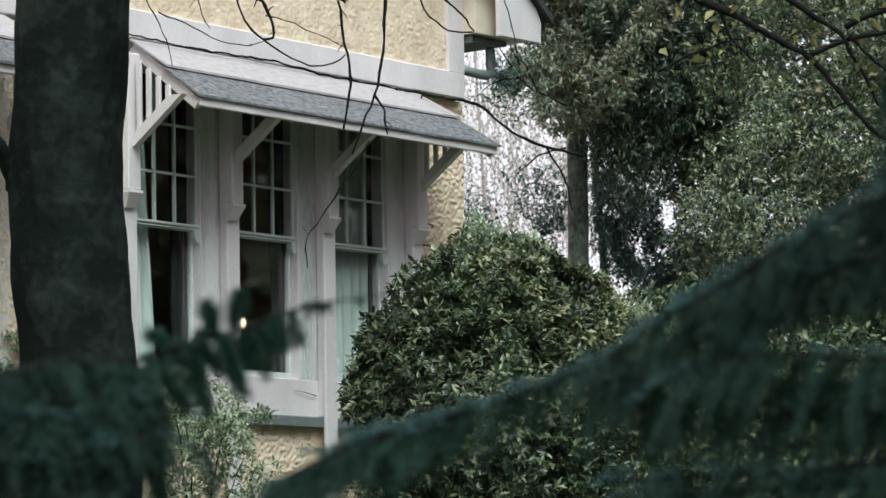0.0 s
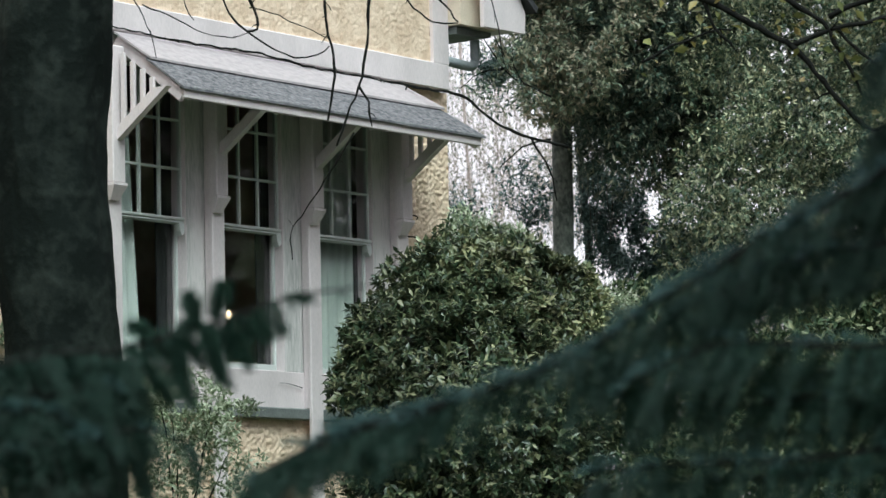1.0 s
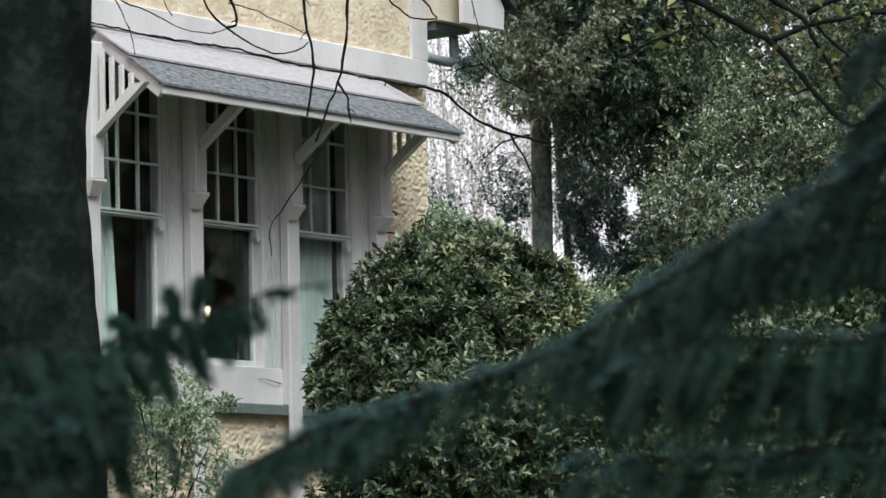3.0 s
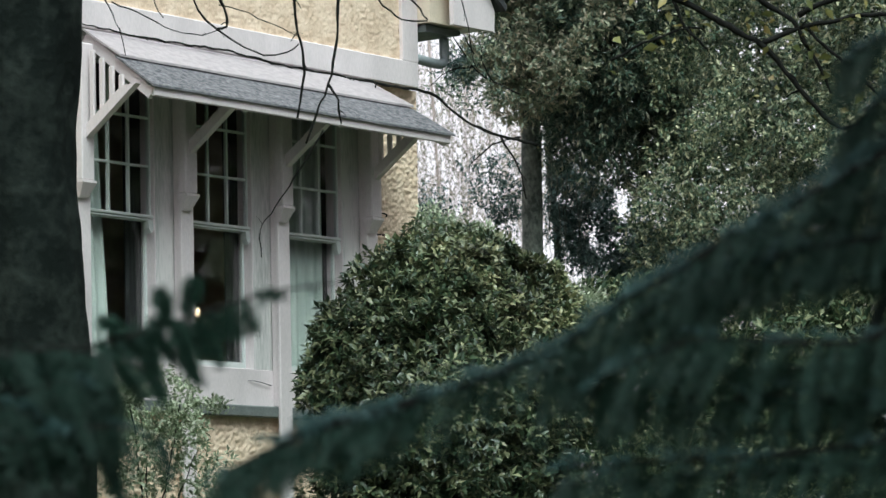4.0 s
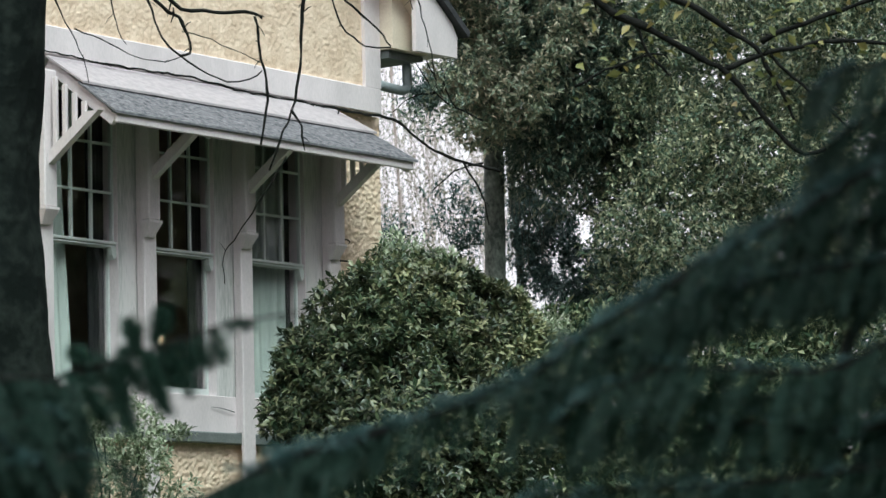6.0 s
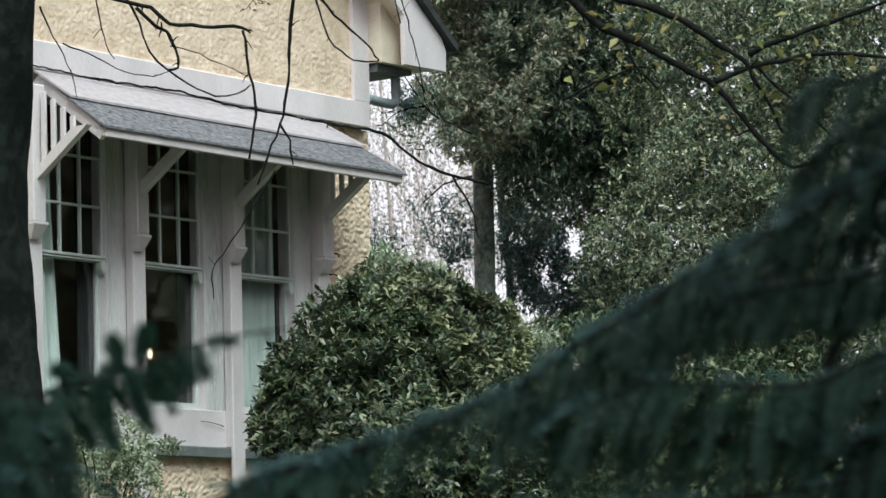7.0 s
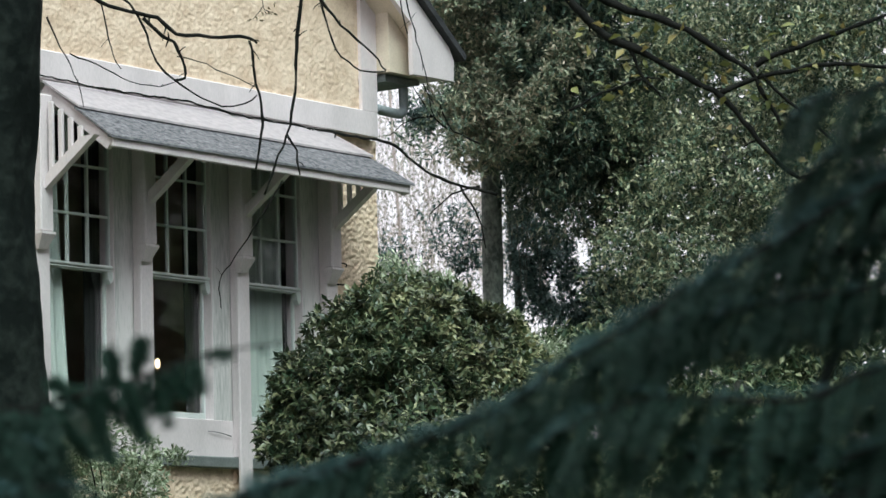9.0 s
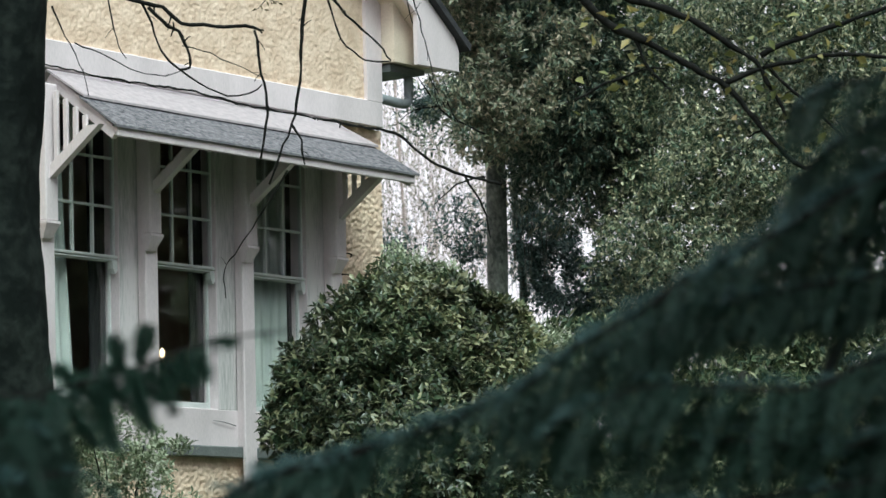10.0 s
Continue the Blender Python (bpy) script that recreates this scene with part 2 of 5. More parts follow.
def leaf_object(name, v, f, mat, parent, label=""):
    me = bpy.data.meshes.new(name)
    me.vertices.add(len(v))
    me.vertices.foreach_set("co", v.astype(np.float32).ravel())
    me.loops.add(len(f) * 3)
    me.loops.foreach_set("vertex_index", f.astype(np.int32).ravel())
    me.polygons.add(len(f))
    me.polygons.foreach_set("loop_start", np.arange(0, len(f) * 3, 3, dtype=np.int32))
    me.update(calc_edges=True)
    me.validate()
    me.materials.append(mat)
    ob = new(name, me)
    if parent is not None:
        ob.parent = parent
        ob.matrix_parent_inverse = Matrix.Translation(-Vector(parent.location))
    if label:
        ob["label"] = label
    return ob


def crown(name, blobs, sprigs, each, length, mat, parent, seed, ratio=0.36, gaps=-0.12, freq=2.5, shell=0.5, droop=0.0, fine_gaps=0.25, label="", whorl=False):
    """Leaves in small sprigs, spread over uneven rounded masses (centre, radii), with gaps between them."""
    rng = np.random.default_rng(seed)
    weights = np.array([r[0] * r[1] * r[2] for _, r in blobs]) ** 0.67
    weights /= weights.sum()
    pts, outs = [], []
    while len(pts) < sprigs:
        centre, radii = blobs[rng.choice(len(blobs), p=weights)]
        d = rng.normal(size=3)
        d /= np.linalg.norm(d)
        r = (shell ** 3 + (1 - shell ** 3) * rng.random()) ** (1 / 3)
        p = np.array(centre) + d * r * np.array(radii)
        q = Vector(p)
        if noise.noise(q * freq) < gaps or noise.noise(q * freq * 2.7 + Vector((7, 3, 1))) < gaps - fine_gaps:
            continue
        pts.append(p + d * 0.12 * noise.noise(q * 5) * np.mean(radii))
        outs.append(d)
    pts, outs = np.array(pts), np.array(outs)
    stem = unit(outs + rng.normal(size=outs.shape) * 0.55 + np.array([0, 0, 0.45 - droop]))
    c = np.repeat(pts, each, 0)
    s = np.repeat(stem, each, 0)
    n = len(c)
    a = unit(rng.normal(size=(n, 3)) * 0.8 + s * 0.75 - np.array([0, 0, droop * 0.6]))
    c = c + s * rng.uniform(-0.6, 0.5, (n, 1)) * length + a * length * 0.1
    if whorl:
        # leaves spread like a star round the end of each shoot, lower ones wider
        ref = unit(np.cross(stem, rng.normal(size=stem.shape)))
        ref2 = np.cross(stem, ref)
        k = np.tile(np.arange(each), len(pts))
        ang = k * 2.4 + np.repeat(rng.random(len(pts)) * 6.28, each) + rng.normal(size=n) * 0.25
        out = ref.repeat(each, 0) * np.cos(ang)[:, None] + ref2.repeat(each, 0) * np.sin(ang)[:, None]
        lean = (0.9 - 0.75 * k / each)[:, None]
        a = unit(out * (1.15 - lean * 0.7) + s * lean - np.array([0, 0, 0.22]))
        c = np.repeat(pts, each, 0) + s * lean * length * 0.8
    nrm = unit(np.array([0, 0, 1.0]) + outs.repeat(each, 0) * 0.5 + (s * 0.8 if whorl else 0) + (0.5 if whorl else 1.0) * rng.normal(size=(n, 3)) * 0.45)
    L = length * rng.uniform(0.6, 1.25, n)
    v, f = leaf_geometry(c, a, nrm, L, L * ratio * rng.uniform(0.8, 1.2, n))
    return leaf_object(name, v, f, mat, parent, label)


def trunk(name, points, r0, r1, mat, parent, sides=20, step=0.08, rough=0.06, label=""):
    pts = smooth_path(points, step)
    V, F = [], []
    tube(V, F, pts, r0, r1, sides)
    axis = pts
    for i, v in enumerate(V):
        c = axis[i // sides]
        d = (v - c)
        k = 1 + rough * noise.noise(Vector((v.x * 5, v.y * 5, v.z * 1.6))) * 2 + rough * 0.6 * noise.noise(Vector((v.x * 18, v.y * 18, v.z * 3.5))) + rough * 0.15 * noise.noise(Vector((v.x * 40, v.y * 40, v.z * 14)))
        V[i] = c + d * k
    ob = mesh_object(name, V, F, mat, None, label, smooth=True)
    ob.parent = parent
    ob.matrix_parent_inverse = Matrix.Translation(-Vector(parent.location))
    return ob


def limb(name, points, r0, r1, mat, parent, sides=6, step=0.05, knobs=0.4, side_twigs=0, seed=0):
    pts = smooth_path(points, step)
    for i, p in enumerate(pts[1:-1]):
        p += Vector(noise.noise_vector(p * 11)) * 0.014
    V, F = [], []
    tube(V, F, pts, r0, r1, sides, knobs)
    rnd = random.Random(seed)
    for _ in range(side_twigs):
        p = pts[rnd.randrange(1, len(pts))]
        d = Vector((rnd.gauss(0, 1), rnd.gauss(0, 1), rnd.gauss(-0.2, 0.8))).normalized()
        length = rnd.uniform(0.02, 0.09)
        tube(V, F, [p, p + d * length * 0.6, p + d * length + Vector((0, 0, -0.01))], r1 * 0.8, r1 * 0.35, 4)
    ob = mesh_object(name, V, F, mat, None, "", smooth=True)
    ob.parent = parent
    ob.matrix_parent_inverse = Matrix.Translation(-Vector(parent.location))
    return ob


# ---- ground ----
def ground_height(x, y):
    """Level at the house, falling gently to the south west."""
    s = (x - 2.0) * 0.755 + (y + 1.0) * 0.656
    s = max(-45.0, min(0.0, s))
    return 0.088 * s + 0.12 * noise.noise(Vector((x * 0.25, y * 0.25, 0)))


gv, gf = [], []
ticks = [-1500, -400, -150, -80] + [-50 + 2.5 * i for i in range(41)] + [80, 150, 400, 1500]
for y in ticks:
    for x in ticks:
        gv.append((x, y, ground_height(x, y) - 0.03))
k = len(ticks)
for j in range(k - 1):
    for i in range(k - 1):
        a = j * k + i
        gf.append((a, a + 1, a + 1 + k, a + k))
tagged(mesh_object("ground", gv, gf, SOIL, smooth=True), "unseen ground, coloured green to bounce light under the hood", "ground", kind="structure")

# ---- house walls ----
STEP = 1.036          # window spacing
WIN = 0.70            # window width
TRIM_Z, SILL_Z, RAIL_Z, HEAD_Z, EAVE_Z, TOP_Z = 0.80, 1.06, 2.07, 3.12, 2.75, 3.28
PANE_W, PANE_H = 0.203, 0.335


def roughcast_panel(name, x0, x1, z0, z1, y, label, top=None, thick=0.24, pitch=0.011, lumps=1.0):
    """A pebbly rendered wall: a finely uneven front, plain sides and back. top(x) gives a raking upper edge."""
    nx, nz = int((x1 - x0) / pitch), int((z1 - z0) / pitch)
    V, F = [], []
    for j in range(nz + 1):
        for i in range(nx + 1):
            x = x0 + (x1 - x0) * i / nx
            zt = min(z1, top(x)) if top else z1
            z = z0 + (zt - z0) * j / nz
            h = (noise.noise(Vector((x * 40, y * 3, z * 40))) * 0.014 + noise.noise(Vector((x * 85, 3, z * 85))) * 0.011) * lumps
            V.append((x, y - h, z))
    w = nx + 1
    for j in range(nz):
        for i in range(nx):
            a = j * w + i
            F.append((a, a + 1, a + 1 + w, a + w))
    b = len(V)
    ring = [0, nx, nz * w + nx, nz * w]
    for r in ring:
        V.append((V[r][0], y + thick, V[r][2]))
    F.append((b + 3, b + 2, b + 1, b))
    for q in range(4):
        F.append((ring[q], b + q, b + (q + 1) % 4, ring[(q + 1) % 4]))
    return tagged(mesh_object(name, V, F, ROUGHCAST, smooth=True), label, "wall", kind="structure")


GABLE = lambda x: 3.80 + (3.66 - x) * 0.75 - 0.12
roughcast_panel("wall_plinth", -4.2, 3.02, -0.6, TRIM_Z - 0.06, 0.0, "yellow roughcast wall below the window bay")
roughcast_panel("wall_right", 2.452, 3.02, TRIM_Z - 0.06, 3.26, 0.0, "yellow roughcast wall beside the window bay")
roughcast_panel("wall_middle", -2.0, -1.02, TRIM_Z - 0.06, 3.26, 0.0, "yellow roughcast wall between two window bays")
roughcast_panel("wall_upper", -2.2, 2.76, 3.46, 4.45, -0.05, "yellow roughcast gable wall above a white band", top=GABLE, pitch=0.0105, lumps=0.42)
tagged(prism("wall_gable", [(-2.2, 4.45), (2.633, 4.45), (-2.2, GABLE(-2.2))], "y", -0.05, 0.19, ROUGHCAST), "yellow roughcast gable wall", "wall", kind="structure")
tagged(box("wall_far_left", -9.0, -4.2, 0.0, 0.24, -0.6, 3.26, ROUGHCAST), "yellow roughcast house wall", "wall", kind="structure")
tagged(prism("wall_gable_left", [(-9, 3.46), (-2.2, 3.46), (-2.2, GABLE(-2.2)), (-2.9, GABLE(-2.9)), (-9, 4.15)], "y", -0.05, 0.19, ROUGHCAST), "yellow roughcast gable wall", "wall", kind="structure")
tagged(box("wall_east", 2.78, 3.02, 0.24, 8.0, -0.6, 3.75, ROUGHCAST), "yellow roughcast side wall of the house", "wall", kind="structure")
tagged(prism("wall_back", [(-9, -0.6), (3.02, -0.6), (3.02, GABLE(3.02)), (-2.9, GABLE(-2.9)), (-9, 4.15)], "y", 7.8, 8.04, ROUGHCAST), "yellow roughcast back wall of the house", "wall", kind="structure")
tagged(box("wall_west", -9.24, -9.0, -0.05, 8.04, -0.6, 3.95, ROUGHCAST), "yellow roughcast side wall of the house", "wall", kind="structure")
tagged(box("trim_band", -9.0, 2.95, -0.085, 0.2, 3.265, 3.463, WHITE, bevel=0.008), "white painted timber band across the wall", "trim", kind="structure")
tagged(prism("trim_corner", [(2.76, 3.463), (2.95, 3.463), (2.95, GABLE(2.95)), (2.76, GABLE(2.76))], "y", -0.083, 0.2, WHITE), "white painted corner board", "trim", kind="structure")

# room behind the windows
tagged(box("floor", -9.0, 2.78, 0.24, 7.8, 0.25, 0.45, ROOM), "room floor, darkness of the unlit room in its colour", "floor", kind="structure")
tagged(box("ceiling", -9.0, 2.78, 0.24, 7.8, 3.45, 3.6, ROOM), "room ceiling, darkness of the unlit room in its colour", "ceiling", kind="structure")
tagged(box("wall_room", -9.0, 2.78, 4.2, 4.35, 0.45, 3.45, ROOM), "room wall, darkness of the unlit room in its colour", "wall", kind="structure")


def bay(x_off, far=False):
    """A bay of three windows between white boards, with its sill board."""
    xs = [-1.02 + x_off, 2.45 + x_off]
    piers = [(xs[0], -WIN), (0.0, STEP - WIN), (STEP, 2 * STEP - WIN), (2 * STEP, 2.45)]
    for a, b in piers:
        a0 = a if a == xs[0] else a + x_off
        tagged(box("wall_pier", a0, b + x_off, 0.0, 0.2, SILL_Z, HEAD_Z, WHITE_WORN_SHADED, bevel=0.006), "weathered white painted board between windows, shade tint in its colour", "wall", kind="structure")
    tagged(box("wall_head", xs[0], xs[1], 0.0, 0.2, HEAD_Z, TOP_Z - 0.01, WHITE_WORN_SHADED), "white painted boarding above the windows", "wall", kind="structure")
    tagged(box("wall_apron", xs[0], xs[1], -0.012, 0.2, TRIM_Z, SILL_Z, WHITE), "white painted panel under the windows", "wall", kind="structure")
    bm = bmesh.new()
    add_box(bm, xs[0] - 0.02, xs[1] + 0.02, -0.065, 0.0, TRIM_Z - 0.078, TRIM_Z, 0.008)
    tagged(part("trim_sill", bm, TRIMGREY), "dark grey green sill moulding under the bay", "trim", kind="structure")
    for i in range(3):
        window(i, x_off)


def window(i, x_off):
    x1 = i * STEP + x_off
    x0 = x1 - WIN
    w = empty("window_%d" % (i + 1), (x0 + WIN / 2, 0, SILL_Z), "tall white sash window, small panes over one large pane", "window", "bay windows", "structure")
    off = Matrix.Translation(-Vector(w.location))

    def own(ob, p=w):
        ob.parent = p
        if p is w:
            ob.matrix_parent_inverse = off
        return ob
    # casing round the opening
    bm = bmesh.new()
    for a, b in ((x0, x0 + 0.009), (x1 - 0.009, x1)):
        add_box(bm, a, b, -0.01, 0.16, SILL_Z, HEAD_Z, 0.003)
    add_box(bm, x0 + 0.009, x1 - 0.009, -0.008, 0.16, HEAD_Z - 0.025, HEAD_Z, 0.003)
    own(part("window_frame", bm, WHITE))
    own(box("window_sill", x0 - 0.01, x1 + 0.01, -0.0115, 0.1, SILL_Z - 0.028, SILL_Z + 0.004, WHITE, bevel=0.006))
    # upper sash: stiles, rails, horns and glazing bars
    gx1 = x1 - 0.024
    gx0 = gx1 - 3 * PANE_W
    up = own(box("upper_sash", x0 + 0.0095, gx0, 0.018, 0.058, RAIL_Z, HEAD_Z - 0.027, SASH, bevel=0.004))

    def sub(ob):
        ob.parent = up
        return ob
    sub(box("stile", gx1, x1 - 0.0095, 0.018, 0.058, RAIL_Z - 0.055, HEAD_Z - 0.027, SASH, bevel=0.004))
    sub(box("meeting_rail", x0 + 0.0095, x1 - 0.002, 0.0, 0.058, RAIL_Z - 0.021, RAIL_Z, SASH, bevel=0.005))
    sub(box("rail_lip", x0 + 0.0095, x1 - 0.002, 0.006, 0.058, RAIL_Z - 0.038, RAIL_Z - 0.027, SASH, bevel=0.003))
    sub(prism("horn", [(x1 - 0.06, RAIL_Z - 0.04), (x1 - 0.004, RAIL_Z - 0.04), (x1 - 0.008, RAIL_Z - 0.10), (x1 - 0.03, RAIL_Z - 0.125), (x1 - 0.05, RAIL_Z - 0.09)], "y", 0.003, 0.05, SASH))
    for k in (1, 2):
        sub(box("glazing_bar", gx0 + k * PANE_W - 0.009, gx0 + k * PANE_W + 0.009, 0.022, 0.052, RAIL_Z, HEAD_Z - 0.027, SASH, bevel=0.003))
    for k in (1, 2, 3):
        if RAIL_Z + k * PANE_H < HEAD_Z - 0.02:
            sub(box("glazing_bar", gx0, gx1, 0.024, 0.050, RAIL_Z + k * PANE_H - 0.009, RAIL_Z + k * PANE_H + 0.009, SASH, bevel=0.003))
    for a in range(3):
        for b in range(3):
            p = sub(box("pane", gx0 + a * PANE_W, gx0 + (a + 1) * PANE_W, 0.036, 0.040, RAIL_Z + b * PANE_H, min(RAIL_Z + (b + 1) * PANE_H, HEAD_Z - 0.027), GLASS, bevel=0))
            p.visible_shadow = False
    # lower sash, set behind the upper one
    low = own(box("lower_sash", x0 + 0.0095, x0 + 0.035, 0.060, 0.09, SILL_Z + 0.004, RAIL_Z, SASH, bevel=0.004))
    for nm, a, b, c, d in (("stile", x1 - 0.028, x1 - 0.0095, SILL_Z + 0.004, RAIL_Z), ("bottom_rail", x0 + 0.035, x1 - 0.028, SILL_Z + 0.004, SILL_Z + 0.05), ("top_rail", x0 + 0.035, x1 - 0.028, RAIL_Z - 0.04, RAIL_Z)):
        o = box(nm, a, b, 0.060, 0.09, c, d, SASH, bevel=0.004)
        o.parent = low
    o = box("pane", x0 + 0.035, x1 - 0.028, 0.078, 0.082, SILL_Z + 0.05, RAIL_Z - 0.04, GLASS, bevel=0)
    o.visible_shadow = False
    o.parent = low


bay(0.0)
bay(-4.29)


# ---- posts ----
def post(x):
    base = empty("post", (x, 0, 0), "white painted timber post with a tapered capital", "post", "posts of the window bay")
    box("shaft", -0.065, 0.065, -0.098, -0.067, -0.35, 3.0, WHITE, base, 0.006)
    box("backing", -0.05, 0.05, -0.0665, -0.0125, TRIM_Z + 0.004, 3.0, WHITE, base, 0.004)
    bm = bmesh.new()
    lo = [(-0.075, -0.125), (0.005, -0.125), (0.005, -0.0985), (-0.075, -0.0985)]
    hi = [(-0.105, -0.182), (0.032, -0.182), (0.032, -0.0985), (-0.105, -0.0985)]
    a = [bm.verts.new((p, q, 2.111)) for p, q in lo]
    b = [bm.verts.new((p, q, 2.205)) for p, q in hi]
    c = [bm.verts.new((p, q, 2.222)) for p, q in hi]
    bm.faces.new(a)
    bm.faces.new(c)
    for i in range(4):
        j = (i + 1) % 4
        bm.faces.new((a[i], a[j], b[j], b[i]))
        bm.faces.new((b[i], b[j], c[j], c[i]))
    part("capital", bm, WHITE, base)
    box("console", -0.098, 0.025, -0.173, -0.0985, 2.223, 3.14, WHITE, base, 0.008)
    return base


POSTS = [-0.81, 0.235, 1.283, 2.32]
for x in POSTS:
    post(x)


# ---- window hood ----
def hood(x_off):
    xl, xr, ye = -0.752, 2.542, -0.658
    h = empty("window_hood", (x_off, 0, TOP_Z), "white bracketed window hood with grey mineral roofing", "window hood", "window hoods")
    z = lambda v: v - TOP_Z
    ridge = TOP_Z + 0.036
    slope = (ridge - (EAVE_Z + 0.072)) / -ye
    roof_z = lambda y: z(ridge + y * slope)

    def sheet(name, y0, y1, lift, x0, x1, mat, label, sd):
        """One course of roofing, slightly wavy, with a doubled edge."""
        nx, ny, t = 90, 10, 0.016
        V, F = [], []
        for s in (0, 1):
            for j in range(ny + 1):
                for i in range(nx + 1):
                    y = y0 + (y1 - y0) * j / ny
                    skew = 0.25 * (1 - min(1.0, max(0.0, (-y - 0.075) / 0.6)))
                    x = x0 + (x1 - skew - x0) * i / nx
                    n0 = 0.003 * noise.noise(Vector((x * 2, y * 4, sd))) + 0.001 * noise.noise(Vector((x * 5, y * 14, sd)))
                    V.append((x, y, roof_z(y) + lift * (j / ny) + n0 - s * t))
        w, m = nx + 1, (nx + 1) * (ny + 1)
        for j in range(ny):
            for i in range(nx):
                a = j * w + i
                F.append((a, a + w, a + w + 1, a + 1))
                F.append((m + a, m + a + 1, m + a + w + 1, m + a + w))
        rim = [i for i in range(w)] + [j * w + nx for j in range(1, ny + 1)] + [ny * w + i for i in range(nx - 1, -1, -1)] + [j * w for j in range(ny - 1, 0, -1)]
        for q, r in enumerate(rim):
            r2 = rim[(q + 1) % len(rim)]
            F.append((r, r2, m + r2, m + r))
        return mesh_object(name, V, F, mat, h, label)
    sheet("roofing_sheet", -0.36, ye - 0.03, 0.018, xl - 0.03, xr + 0.03, SLATE, "grey mineral roofing sheet", 1.0)
    sheet("roofing_sheet", -0.075, -0.40, 0.030, xl - 0.03, xr + 0.03, APRON, "pale weathered upper roofing sheet", 5.0)
    box("fascia", xl, xr, ye - 0.012, ye + 0.014, z(EAVE_Z - 0.006), z(EAVE_Z + 0.058), WHITE, h, 0.006)
    box("drip_board", xl - 0.02, xr + 0.02, ye - 0.026, ye + 0.02, z(EAVE_Z + 0.059), z(EAVE_Z + 0.073), TRIMGREY, h, 0.003)
    for x in (xl + 0.02, xr - 0.02):
        bm = bmesh.new()
        add_beam(bm, (x - (0.25 if x > 0 else 0.0), -0.06, roof_z(-0.06) - 0.065), (x, ye + 0.016, roof_z(ye) - 0.062), 0.04, 0.08)
        part("end_rafter", bm, WHITE, h)
    for x in POSTS:
        x -= 0.035
        rise = (EAVE_Z + 0.10 - 2.54) / (-ye - 0.06 - 0.165)
        under = lambda y: z(2.54) - 0.043 + (-0.165 - y) * rise
        y_tip = ye
        while under(y_tip) > roof_z(y_tip) - 0.035:
            y_tip += 0.002
        z_tip = under(y_tip)
        y_top = y_tip + 0.086 / rise
        prism("bracket", [(-0.16, under(-0.16)), (y_tip, z_tip), (y_top, z_tip), (-0.16, under(-0.16) + 0.086)], "x", x - 0.0275, x + 0.0275, WHITE, h)
    for x in POSTS[1:3]:
        bm = bmesh.new()
        add_beam(bm, (x, -0.06, roof_z(-0.06) - 0.06), (x, ye + 0.016, roof_z(ye) - 0.06), 0.05, 0.06)
        part("rafter", bm, WHITE_WORN_SHADED, h)
    # upright slats closing the two ends
    for x in (POSTS[0] - 0.035, POSTS[3] - 0.035):
        for k in range(4):
            y = -0.215 - k * 0.085
            lo = z(2.54) + (-0.15 - y) * 0.69 + 0.02
            hi = roof_z(y) - 0.07
            if hi > lo + 0.03:
                box("slat", x - 0.012, x + 0.012, y - 0.018, y + 0.018, lo, hi, WHITE, h, 0.003)
    return h


first_hood = hood(0.0)
copy_thing(first_hood, pose(-4.29, 0, TOP_Z))

# ---- gable eave ----
eave = empty("roof_eave", (3.3, -0.3, 3.8), "white boxed gable eave with barge board under dark roof", "roof eave", kind="structure")
EO = Matrix.Translation(-Vector(eave.location))


def of_eave(ob):
    ob.parent = eave
    ob.matrix_parent_inverse = EO
    return ob


def rake(x):
    return 3.80 + (3.66 - x) * 0.75


of_eave(prism("barge_board", [(3.585, 3.748), (3.595, rake(3.6) + 0.06), (3.54, rake(3.54) + 0.11), (-2.6, rake(-2.6) + 0.15), (-2.6, rake(-2.6) - 0.13), (3.06, rake(3.06) - 0.13), (3.06, 3.74)], "y", -0.345, -0.305, WHITE, label="wide white barge board"))
of_eave(prism("raking_soffit", [(3.5, rake(3.5) - 0.11), (-2.6, rake(-2.6) - 0.11), (-2.6, rake(-2.6) - 0.09), (3.5, rake(3.5) - 0.09)], "y", -0.304, -0.052, CREAM))
of_eave(box("eave_box", 3.405, 3.58, -0.304, 7.9, 3.765, 3.88, WHITE, None, 0.006))
of_eave(prism("box_side", [(2.953, 3.765), (3.40, 3.765), (3.40, rake(3.40) - 0.111), (2.953, rake(2.953) - 0.111)], "y", -0.20, 0.2, CREAM))
of_eave(prism("roof_slope", [(3.67, rake(3.67) + 0.12), (-2.9, rake(-2.9) + 0.17), (-2.9, rake(-2.9) + 0.24), (3.69, rake(3.69) + 0.18)], "y", -0.40, 8.2, ROOFDARK, label="dark tiled roof"))
of_eave(prism("roof_slope", [(-2.9, rake(-2.9) + 0.17), (-9.6, rake(-2.9) - 4.9), (-9.6, rake(-2.9) - 4.8), (-2.9, rake(-2.9) + 0.24)], "y", -0.40, 8.2, ROOFDARK, label="dark tiled roof"))
gut = empty("gutter", (3.2, -0.1, 3.75), "grey blue eaves gutter with a bent outlet pipe", "gutter", kind="structure")
GO = Matrix.Translation(-Vector(gut.location))
g1 = prism("gutter_box", [(2.98, 3.70), (2.98, 3.755), (3.42, 3.757), (3.42, 3.72), (3.3, 3.702)], "y", -0.14, 0.4, TRIMGREY)
V, F = [], []
tube(V, F, smooth_path([(3.33, -0.05, 3.70), (3.33, -0.05, 3.60), (3.325, -0.05, 3.53), (3.28, -0.05, 3.495), (3.2, -0.05, 3.49), (2.951, -0.05, 3.50)], 0.03), 0.038, 0.038, 14)
